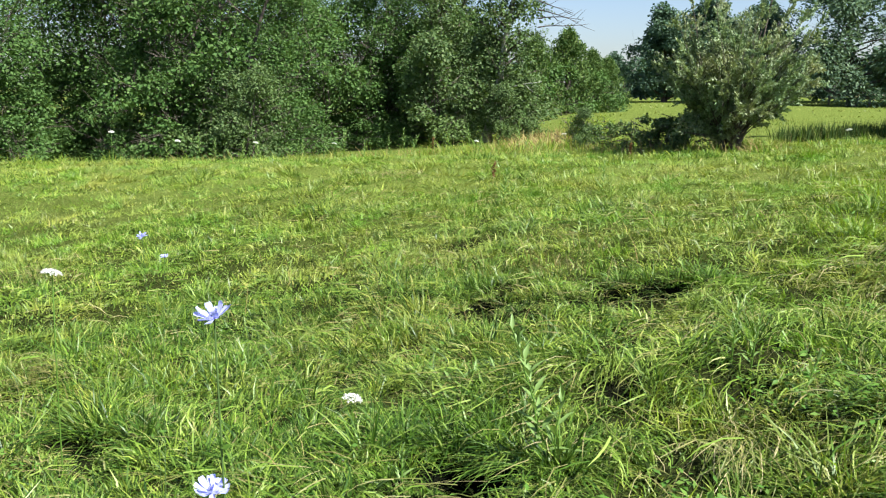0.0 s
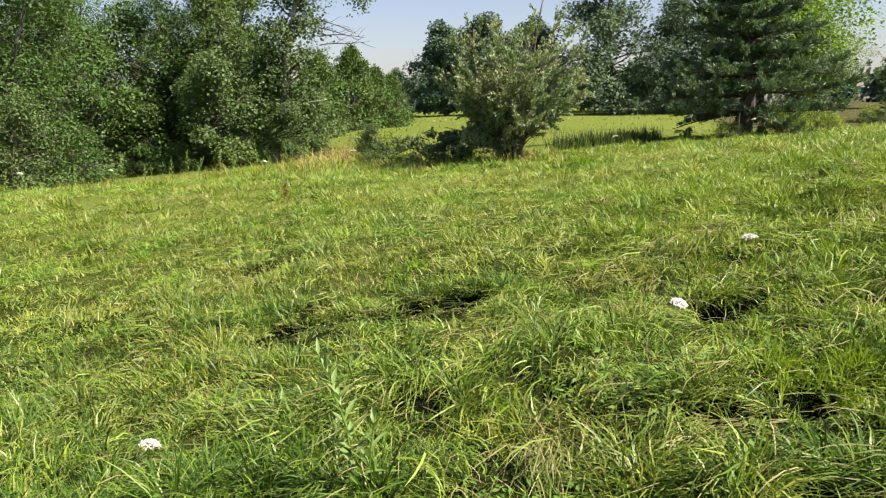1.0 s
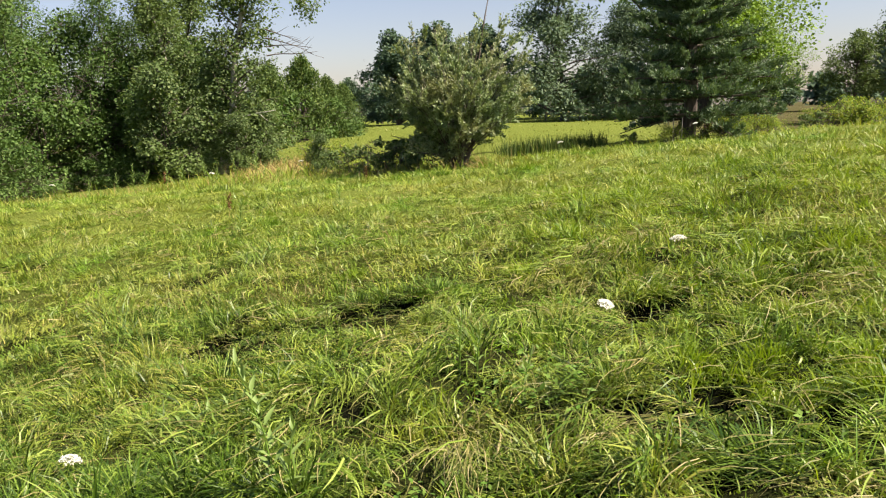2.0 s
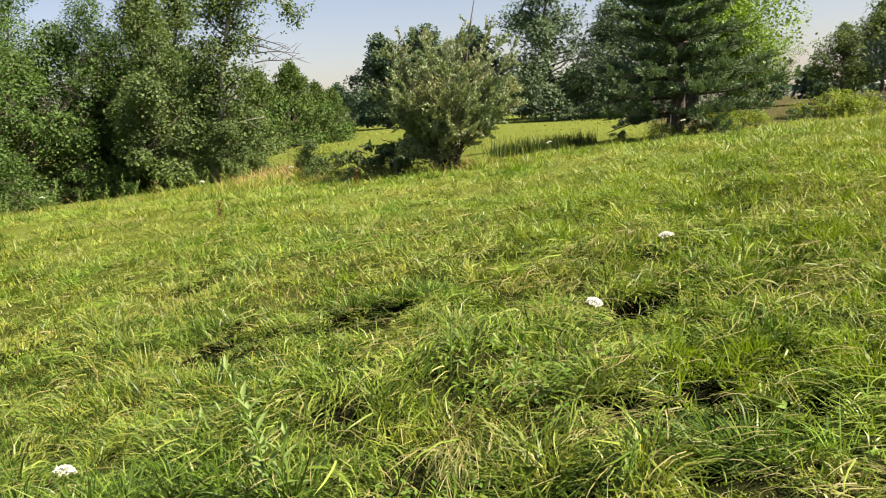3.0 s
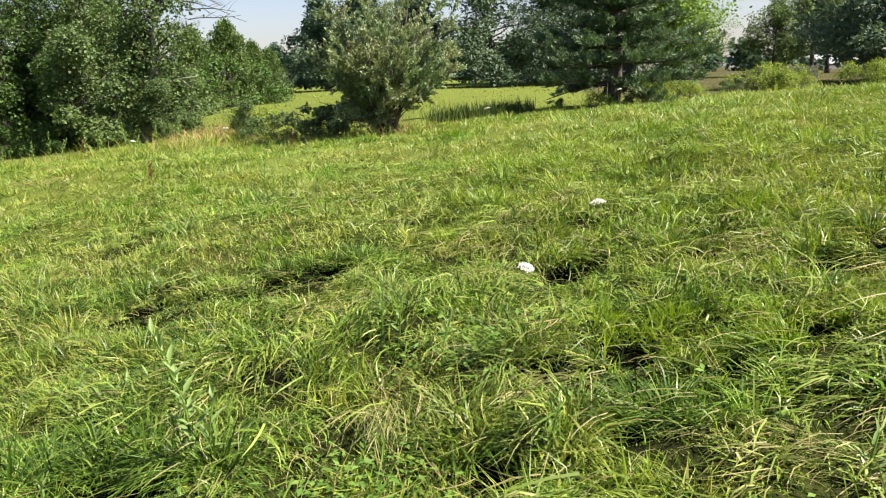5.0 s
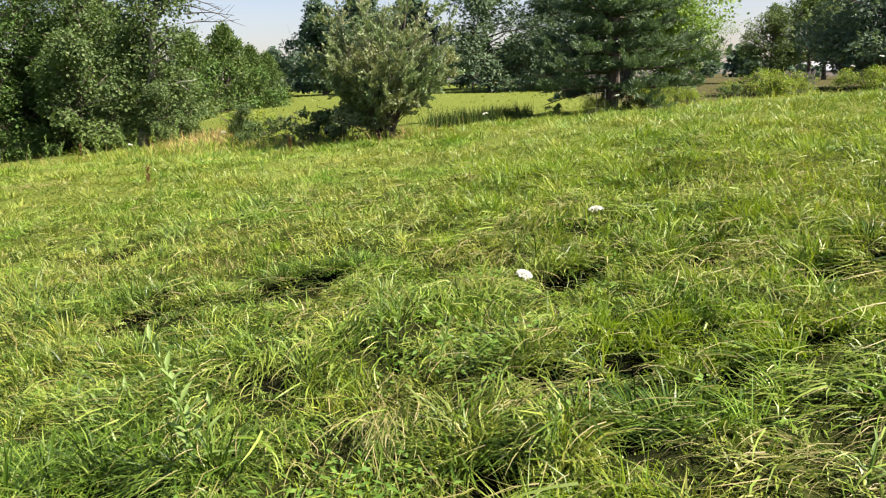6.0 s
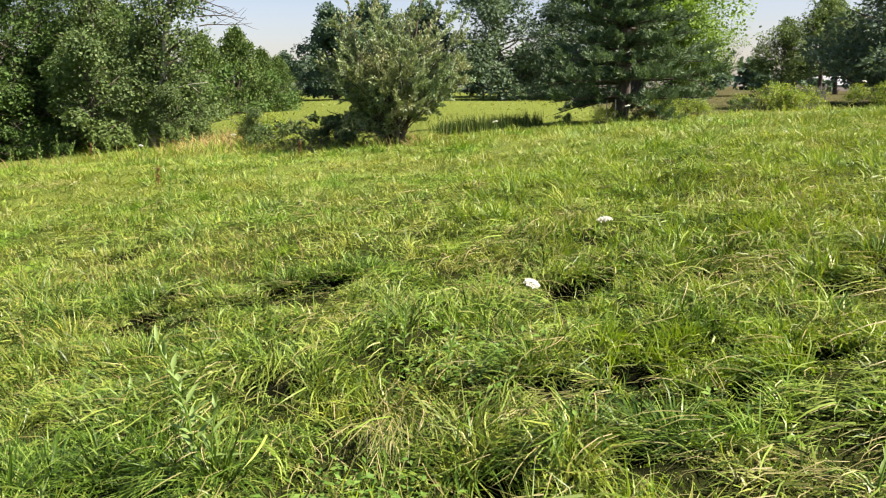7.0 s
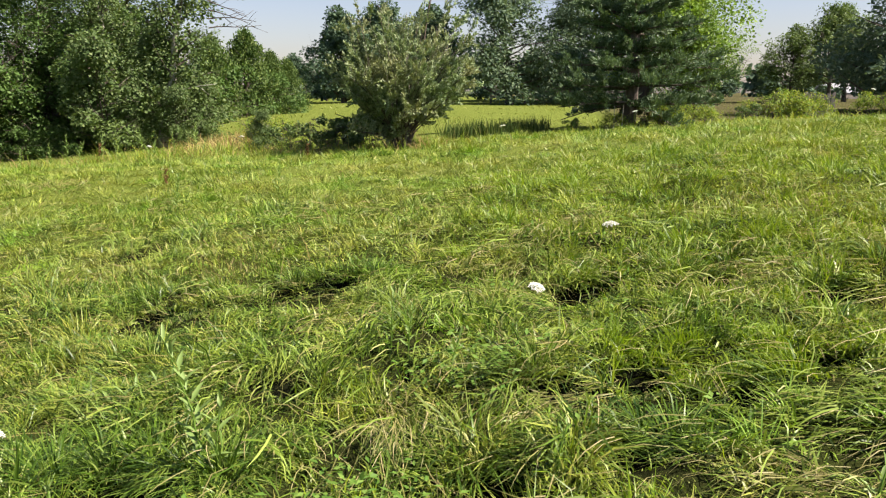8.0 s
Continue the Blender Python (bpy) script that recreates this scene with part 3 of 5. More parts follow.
lodged(p, 330, 1.8, 4.8, 0.14, 0.28, 0.0074, 0.15, 3, 0.9)
mats(p, 480, 30, 5.0, 10.8, 0.11, 0.22, 0.0080, 0.14, 0.12, 2)
stuff("flattened_grass", p, COMBED, "long green grass lying flat in swirls")
p = Pile()
lodged(p, 2300, 1.9, 5.2, 0.08, 0.26, 0.0036, 0.14)
mats(p, 55, 26, 2.0, 5.2, 0.10, 0.26, 0.0038, 0.11, 0.12, 3)
mats(p, 150, 18, 5.0, 11.5, 0.12, 0.26, 0.0062, 0.15, 0.13, 2)
lodged(p, 2000, 5.0, 12, 0.10, 0.22, 0.0058, 0.11)
HAYSPOTS = [(-0.30, 2.76), (-0.18, 2.80), (0.36, 2.84), (0.46, 2.9), (-0.42, 4.25), (-0.22, 4.35), (0.44, 5.40), (0.70, 5.75), (1.0, 6.2), (1.18, 6.55), (0.85, 6.0),
            (-2.42, 5.7), (-2.6, 5.6), (-3.45, 3.15), (-6.4, 5.8), (-6.0, 5.9), (-5.3, 11.6), (-5.8, 11.7), (-4.9, 11.5), (0.72, 4.72)]
mats(p, 0, 95, 0, 0, 0.12, 0.30, 0.0036, 0.15, 0.12, 3, np.array(HAYSPOTS).T)
mats(p, 0, 120, 0, 0, 0.10, 0.26, 0.0032, 0.11, 0.06, 3, np.array([(0.88, 2.20), (1.0, 2.24), (1.12, 2.18), (1.24, 2.22), (1.34, 2.30)]).T)
stuff("cut_hay", p, HAY, "pale cut hay strewn over the grass", "hay")
p = Pile()
carpet(p, 0, 0, 0, 0.09, 0.19, 0.0044, 0.15, 0.5, 0.6, 0.5, 2, where=spots([(-1.6, 5.75), (-1.5, 6.0), (-1.63, 6.6), (-1.35, 5.8), (-3.45, 3.2), (-3.3, 3.1), (-6.5, 5.9), (-2.2, 5.9), (0.2, 2.9), (-0.3, 7.6), (1.9, 5.8), (2.8, 6.4), (-4.2, 9.8), (-5.2, 11.5), (3.2, 5.0)], 80, 0.20))
stuff("tan_grass", p, HAY, "yellowing tan grass standing in thin patches")
p = Pile()
tufts(p, 3000, 9, 17, 34, 0.28, 0.06, 0.13, 0.019)
tufts(p, 1100, 8, 34, 72, 0.6, 0.08, 0.16, 0.06)
stuff("far_meadow_grass", p, FAR_GRASS, "sunlit short grass of the far meadow")
p = Pile()
sx = np.concatenate([rng.normal(-1.55, 0.25, 46), rng.normal(-3.2, 0.9, 30), rng.normal(0.4, 1.6, 40), rng.normal(-1.9, 0.8, 40)])
sy = np.concatenate([rng.normal(6.0, 0.35, 46), rng.normal(5.0, 1.2, 30), rng.normal(6.5, 1.8, 40), rng.normal(3.9, 0.9, 40)])
tufts(p, 0, 2, 0, 0, 0.03, 0.20, 0.34, 0.0034, 0.15, 1.0, 2, (sx, sy), 0.4)
stuff("seed_stalks", p, DRY, "thin tan seed stalks standing in the grass", "grass")
p = Pile()
cx, cy = sector(90, 1.7, 6.5)
cx, cy = np.concatenate([cx, rng.normal(-0.3, 0.12, 16), rng.normal(0.05, 0.15, 16)]), np.concatenate([cy, rng.normal(2.35, 0.1, 16), rng.normal(3.2, 0.15, 16)])
ci = np.repeat(np.arange(len(cx)), 14)
lx, ly = cx[ci] + rng.normal(0, 0.07, len(ci)), cy[ci] + rng.normal(0, 0.07, len(ci))
keep_ = clear(lx, ly, 1.5)
ci, lx, ly = ci[keep_], lx[keep_], ly[keep_]
lp_ = np.stack([lx, ly, ground_z(lx, ly) + rng.uniform(0.06, 0.16, len(ci))], 1)
leaves(p, lp_, rng.normal(0, 1, (len(ci), 3)) * [1, 1, 0.3], rng.normal(0, 0.35, (len(ci), 3)) + [0, 0, 1], rng.uniform(0.02, 0.045, len(ci)), rng.uniform(0.009, 0.019, len(ci)))
stuff("clover_leaves", p, WEEDLEAF, "small broad weed leaves among the grass", "weeds")


# ---- woody plants ----
def crown_leaves(pile, ends, r, count, size, width, spread, up=0.5, droop=0.0, flat=0.7, inner=0.16, per=130, bough=1.9):
    """Leaves laid like shingles over rounded, drooping boughs at the twig points, with larger leaves deep inside."""
    nb = max(8, count // per)
    away = np.linalg.norm(ends[:, :2] - ends[:, :2].mean(0), axis=1)
    w = away + 0.35 * away.max()
    B = ends[r.choice(len(ends), nb, p=w / w.sum())]
    br = spread * bough * r.uniform(0.55, 1.35, nb)
    i = r.choice(nb, count, p=br ** 2 / (br ** 2).sum())
    out = unit(r.normal(0, 1, (count, 3)) + np.array([0, 0, 0.35]))
    rad = r.uniform(0.15, 1, count) ** 0.3 * r.uniform(0.85, 1.12, count)
    off = out * (rad * br[i])[:, None] * np.array([1, 1, flat])
    off[:, 2] -= 0.30 * (off[:, 0] ** 2 + off[:, 1] ** 2) / br[i]
    P = B[i] + off
    D = unit(out * np.array([1, 1, 0.2]) + r.normal(0, 0.55, (count, 3)) + np.array([0, 0, up - droop - 0.7]))
    N = unit(out + r.normal(0, 0.30, (count, 3)) + np.array([0, 0, 0.45]))
    s = size * r.uniform(0.6, 1.3, count)
    k = int(count * inner)
    c = ends.mean(0)
    P[:k] = P[:k] * 0.6 + np.stack([np.full(k, c[0]), np.full(k, c[1]), P[:k, 2]], 1) * 0.4
    s[:k] *= 1.4
    leaves(pile, P, D, N, s, s * width)


def grow_tree(name, seed, height, radius, clear_to, limbs, count, size, leaf_mat, bark, trunk_r, width=0.6, spread=0.22, lean=(0, 0),
              shape=0.5, sag=0.35, twigs=7, rise=0.55, stems=1, bare_front=0.0):
    """A broadleaf tree: tapered trunk(s), limbs with twigs, and a crown of single leaves in clumps. Returns its part meshes."""
    r = np.random.default_rng(seed)
    trunk, crown, limb_meshes, ends = Pile(), Pile(), [], []
    tops = []
    for s in range(stems):
        k = 9
        f = np.linspace(0, 1, k)
        off = (r.normal(0, 0.10, 2) * stems if stems > 1 else np.zeros(2))
        tilt = np.array(lean) + (r.normal(0, 0.16, 2) if stems > 1 else 0)
        wob = np.cumsum(r.normal(0, 0.018 * height, (k, 2)), 0) * f[:, None]
        pts = np.stack([off[0] * 0.4 + tilt[0] * f * height + wob[:, 0], off[1] * 0.4 + tilt[1] * f * height + wob[:, 1], f * height * 0.96 - 0.1], 1)
        rad = trunk_r * (1 - 0.93 * f) / math.sqrt(stems)
        rad[0] *= 1.35
        tube(trunk, pts, rad, 9)
        tops.append((pts, rad))
    for j in range(limbs):
        pts, rad = tops[j % stems]
        f = clear_to + (1 - clear_to) * ((j + r.uniform(0, 1)) / limbs)
        z = f * (len(pts) - 1)
        a = int(min(z, len(pts) - 2))
        base = pts[a] + (pts[a + 1] - pts[a]) * (z - a)
        g = (f - clear_to) / (1 - clear_to)
        reach = radius * (math.sin(math.pi * min(0.97, (0.18 + 0.82 * g)) ** shape) * 0.85 + 0.22) * r.uniform(0.62, 1.18)
        az = j * 2.399 + r.uniform(-0.5, 0.5)
        d = np.array([math.cos(az), math.sin(az), rise * (0.4 + g)])
        lp = bent(base, d, reach, sag, 6, r, 0.10)
        lm = Pile()
        tube(lm, lp[[0, 2, 4, 6]], np.linspace(max(0.012, rad[a] * 0.45), 0.006, 4), 5)
        for w in range(twigs):
            q = r.uniform(0.25, 1.0)
            b = lp[min(6, int(q * 6))]
            td = unit(np.array([math.cos(az), math.sin(az), 0.35]) + r.normal(0, 0.75, 3))
            tp = bent(b, td, reach * r.uniform(0.22, 0.45), 0.1, 3, r, 0.15)
            tube(lm, tp[[0, 3]], [0.008, 0.004], 3)
            ends += [tp[2], tp[3], (tp[1] + tp[2]) / 2]
        ends += [lp[4], lp[5], lp[6]]
        limb_meshes.append(lm.mesh("limb", DARKBARK, True))
    for pts, rad in tops:
        ends += list(pts[-2:])
    ends = np.array(ends)
    if bare_front:
        tx = np.interp(ends[:, 2], tops[0][0][:, 2], tops[0][0][:, 0])
        ends = ends[(np.abs(ends[:, 0] - tx) > bare_front) | (ends[:, 1] > 0.25)]
    crown_leaves(crown, ends, r, count, size, width, spread)
    return trunk.mesh("trunk", bark, True), limb_meshes, crown.mesh("crown", leaf_mat)


def plant(name, meshes, x, y, label, category="tree", group="", turn=0.0, scale=1.0):
    t, ls, c = meshes
    ob = thing(name, x, y, gz(x, y), label, category, group, "", turn)
    part("trunk", t, ob)
    for l in ls:
        part("limb", l, ob)
    part("crown", c, ob)
    ob.scale = (scale, scale, scale)
    return ob


def again(ob, x, y, turn, scale=1.0, label=""):
    o = copy_thing(ob, pose(x, y, gz(x, y), 0, 0, turn) @ Matrix.Scale(scale / ob.scale[0], 4))
    return tagged(o, label)


WOOD = "trees of the left wood"


def grow_wood(ob, rows):
    for x, y, a, s in rows:
        again(ob, x, y, a, s)


# the wood at the meadow's edge: a leaning poplar at its corner, a dark recess with slim stems, heavy boughs beyond
poplar = plant("poplar_tree", grow_tree("poplar", 3, 8.6, 1.2, 0.10, 44, 17000, 0.085, POPLAR, BARK, 0.13, 0.8, 0.26, (0.20, 0.0), 0.42, 0.4, 6, 0.7, 1, 0.15), -8.25, 25.0,
               "tall poplar with pale leaning trunk and fluttering leaves", "tree", WOOD)
ash = plant("ash_tree", grow_tree("ash", 5, 8.2, 2.6, 0.16, 46, 16500, 0.114, ASH, DARKBARK, 0.13, 0.50, 0.36, (0, 0), 0.6, 0.2, 6, 0.6, 3), -12.6, 28.0,
            "many-stemmed ash tree with shaded dark green leaves", "tree", WOOD, 0, 0.70)
thorn = plant("wild_plum_tree", grow_tree("plum", 8, 4.6, 1.9, 0.03, 44, 8200, 0.108, ASH, DARKBARK, 0.07, 0.7, 0.27, (0, 0), 0.42, 0.0, 6, 0.35, 3), -14.4, 18.9,
              "dense young tree with leaves down to the grass", "tree", WOOD)
grow_wood(poplar, [(-9.9, 27.5, 200, 0.95), (-11.3, 30.0, 80, 1.1), (-12.6, 30.6, 320, 1.0), (-15.6, 26.2, 140, 1.0), (-18.2, 25.2, 170, 1.0)])
grow_wood(ash, [(-23.6, 26.0, 10, 1.2), (-18.4, 22.4, 95, 1.2), (-14.2, 20.6, 60, 1.0), (-21.4, 18.8, 300, 1.0), (-15.8, 27.0, 20, 0.70), (-19.5, 25.5, 150, 1.15), (-21.0, 24.0, 240, 1.05), (-24.0, 23.4, 330, 1.0),
                (-24.0, 27.0, 80, 1.2), (-15.0, 33.0, 330, 0.68), (-19.0, 32.0, 45, 0.9)])
grow_wood(thorn, [(-15.6, 18.7, 330, 0.75), (-12.5, 20.4, 100, 0.70), (-19.8, 17.2, 40, 1.0), (-22.9, 17.2, 150, 1.1),
                  (-15.4, 24.0, 60, 0.9), (-10.7, 29.0, 145, 0.9), (-12.4, 26.6, 20, 1.12), (-13.9, 25.4, 110, 0.95), (-11.2, 26.2, 300, 0.85), (-15.4, 30.5, 35, 1.05), (-18.6, 29.0, 75, 1.1)])


sapling = plant("poplar_sapling", grow_tree("sapling", 10, 3.4, 1.35, 0.03, 34, 6500, 0.095, POPLAR, DARKBARK, 0.05, 0.8, 0.24, (0, 0), 0.42, 0.1, 5, 0.5, 3), -9.35, 24.2,
                "bushy young poplar with pale green leaves at the wood's edge", "tree", WOOD)
grow_wood(sapling, [(-7.5, 24.3, 20, 0.52), (-8.75, 23.9, 210, 0.42), (-4.15, 19.8, 15, 0.28), (-7.75, 26.2, 300, 0.95), (-7.35, 25.2, 60, 0.6), (-13.3, 18.5, 150, 0.75)])


# extra light-leaved tree added to stand for a sunlit patch of foliage
plant("sunlit_patch_tree", grow_tree("sunlit_patch", 13, 2.9, 1.0, 0.05, 32, 4800, 0.085, POPLAR, DARKBARK, 0.05, 0.6, 0.20, (0, 0), 0.5, 0.1, 5, 0.5, 2), -12.5, 18.4,
      "light green sapling added for a sunlit patch before the dark wood", "tree", WOOD, 0, 0.85)

# the willow bush on the brow
def grow_willow(seed, height, count):
    r = np.random.default_rng(seed)
    trunk, crown, lms, P, D = Pile(), Pile(), [], [], []
    for j in range(6):
        a = j * 1.05
        lp = bent((0.10 * math.cos(a), 0.10 * math.sin(a), -0.1), (0.35 * math.cos(a), 0.35 * math.sin(a), 1), 0.9, 0.1, 4, r, 0.08)
        tube(trunk, lp, [0.06, 0.05, 0.042, 0.035, 0.03], 7)
    for j in range(120):
        a = j * 2.399
        f = math.sqrt((j + 0.5) / 120)
        tilt = f * 0.92 + r.normal(0, 0.07)
        L = height * (1.0 - 0.40 * f ** 1.7) * r.uniform(0.74, 1.10)
        lp = bent((0.12 * math.cos(a), 0.12 * math.sin(a), r.uniform(0.1, 0.5)), (math.sin(tilt) * math.cos(a), math.sin(tilt) * math.sin(a), math.cos(tilt)), L * 0.94, 0.10 - 0.30 * f + 0.10 * (j % 3), 7, r, 0.07)
        lm = Pile()
        lp[:, 0] += 0.09 * np.clip(lp[:, 2] - 0.4, 0, 2)
        tube(lm, lp[[0, 2, 4, 7]], [0.016, 0.011, 0.007, 0.003], 4)
        lp[:, 0] -= 0.09 * np.clip(lp[:, 2] - 0.4, 0, 2)
        lms.append(lm.mesh("limb", DARKBARK, True))
        for m in range(13):
            q = r.uniform(0.20 + 0.13 * f * f, 0.98)
            i = min(6, int(q * 7))
            base = lp[i] + (lp[i + 1] - lp[i]) * (q * 7 - i)
            d = unit(unit(lp[i + 1] - lp[i]) + r.normal(0, 0.55, 3))
            n = max(6, int(count / 120 / 13))
            along = r.uniform(0, 0.26, n)
            P.append(base + d * along[:, None] + r.normal(0, 0.012, (n, 3)))
            D.append(unit(d + r.normal(0, 0.55, (n, 3)) + np.array([0, 0, 0.25])))
    for j in range(19):
        a = 1.9 + j * 0.16
        lp = bent((0.1 * math.cos(a), 0.1 * math.sin(a), 0.15), (math.cos(a), math.sin(a), r.uniform(0.25, 1.1)), r.uniform(0.6, 1.25), -0.1, 5, r, 0.1)
        lm = Pile()
        tube(lm, lp[[0, 2, 5]], [0.010, 0.007, 0.003], 4)
        lms.append(lm.mesh("limb", DARKBARK, True))
        for m in range(9):
            base = lp[r.integers(1, 6)]
            d = unit(r.normal(0, 0.8, 3) + np.array([0, 0, 0.4]))
            P.append(base + d * r.uniform(0, 0.2, 24)[:, None] + r.normal(0, 0.015, (24, 3)))
            D.append(unit(d + r.normal(0, 0.55, (24, 3))))
    P, D = np.concatenate(P), np.concatenate(D)
    P[:, 0] += 0.09 * np.clip(P[:, 2] - 0.4, 0, 2)
    N = unit(r.normal(0, 0.7, (len(P), 3)) + np.array([0.3, 0, 0.7]))
    leaves(crown, P, D, N, r.uniform(0.045, 0.080, len(P)), r.uniform(0.020, 0.032, len(P)))
    return trunk.mesh("trunk", DARKBARK, True), lms, crown.mesh("crown", WILLOW)


willow = plant("willow_bush", grow_willow(12, 2.6, 70000), -0.82, 16.3, "bushy grey-green willow with many upright stems and silvery leaves", "bush")
# thin cable above the bush, built as a shoot of the willow
bare = Pile()
tube(bare, [(0.45, 0, 1.9), (0.56, 0, 2.6), (0.70, 0.02, 3.25)], [0.016, 0.013, 0.008], 6)
part("cable_shoot", bare.mesh("cable_shoot", DARKBARK, True), willow, "thin dark cable above the crown, shaped as a shoot")
shrub = plant("bramble_shrub", grow_tree("rose", 15, 0.95, 0.75, 0.03, 30, 2000, 0.08, POPLAR, DARKBARK, 0.03, 0.7, 0.09, (0, 0), 0.45, -0.2, 4, 0.3, 5), -2.1, 16.9,
              "low dark green bramble shrub at the foot of the willow", "bush", "edge shrubs", 0, 0.6)
under = plant("understory_shrub", grow_tree("under", 17, 1.7, 1.4, 0.02, 20, 2100, 0.125, ASH, DARKBARK, 0.03, 0.6, 0.2, (0, 0), 0.45, -0.1, 3, 0.3, 5), -14.5, 29.0,
              "shaded undergrowth shrub below the trees", "bush", "undergrowth of the wood")
grow_wood(under, [(-7.15, 25.2, 40, 0.55), (-8.9, 24.6, 100, 0.5), (-10.6, 24.0, 160, 0.42), (-11.5, 23.4, 220, 0.5), (-12.4, 22.0, 280, 0.5), (-13.4, 19.6, 10, 0.55), (-15.9, 17.9, 60, 0.55),
                  (-10.4, 26.8, 80, 0.8), (-12.0, 25.6, 130, 0.6), (-11.8, 31.0, 200, 1.2), (-8.0, 28.6, 320, 1.0), (-15.6, 20.6, 50, 1.1), (-17.8, 22.0, 170, 1.1), (-19.8, 18.5, 290, 1.1), (-14.9, 19.6, 230, 0.8), (-16.4, 18.9, 110, 0.8), (-13.2, 23.0, 70, 0.9), (-15.0, 25.8, 140, 1.1), (-22.3, 22.0, 45, 1.3), (-24.6, 24.6, 180, 1.5), (-18.9, 20.8, 15, 1.0), (-20.2, 21.5, 95, 1.1), (-17.0, 20.6, 250, 0.8), (-13.0, 26.9, 210, 1.0), (-14.4, 29.5, 280, 1.3), (-17.6, 23.0, 33, 1.1), (-9.9, 41.3, 10, 1.3), (-11.3, 38.8, 90, 1.2), (-8.5, 43.8, 200, 1.1), (-18.3, 16.8, 20, 0.7), (-21.0, 16.4, 75, 0.7)])
# the last copy stands in for a low hanging bough of the pine
for x, y, a, s in [(-1.5, 16.9, 70, 0.85), (-3.1, 17.9, 160, 0.62), (-4.0, 18.6, 250, 0.42), (-2.5, 17.5, 300, 0.8), (4.9, 20.1, 120, 0.75), (5.4, 20.6, 200, 0.6), (8.5, 24.0, 10, 0.5), (2.95, 19.5, 40, 0.3)]:
    again(shrub, x, y, a, s)

# cedars
def grow_cedar(seed, height, radius, count, size, leaf_mat=CEDAR):
    r = np.random.default_rng(seed)
    trunk, crown, lms, ends = Pile(), Pile(), [], []
    tube(trunk, [(0, 0, -0.1), (0.02, 0, height * 0.5), (0, 0.02, height)], [radius * 0.09, radius * 0.06, 0.01], 8)
    for j in range(60):
        g = (j + r.uniform()) / 60
        z = height * (0.03 + 0.94 * g)
        reach = radius * (1 - g) ** 0.9 * r.uniform(0.65, 1.15) + 0.08
        az = j * 2.399
        lp = bent((0, 0, z), (math.cos(az), math.sin(az), -0.12 + 0.7 * g), reach, 0.35, 4, r, 0.06)
        lm = Pile()
        tube(lm, lp, np.linspace(0.02, 0.005, 5), 5)
        lms.append(lm.mesh("limb", DARKBARK, True))
        ends += [lp[2], lp[3], lp[4], (lp[3] + lp[4]) / 2]
    ends.append(np.array([0, 0, height]))
    crown_leaves(crown, np.array(ends), r, count, size, 0.5, radius * 0.075, 1.6, 0.0, 1.0, 0.16, 45)
    return trunk.mesh("trunk", DARKBARK, True), lms, crown.mesh("crown", leaf_mat)


cedar = plant("cedar_tree", grow_cedar(21, 3.8, 2.0, 13000, 0.125), -9.75, 43.0, "conical red cedar with dense olive-green sprays", "tree", "cedars", 0, 1.06)
for x, y, a, s in [(-8.3, 46.0, 90, 0.70), (-11.1, 41.6, 200, 0.98), (-14.6, 44.5, 20, 1.2), (-9.0, 45.2, 160, 0.80)]:
    again(cedar, x, y, a, s)


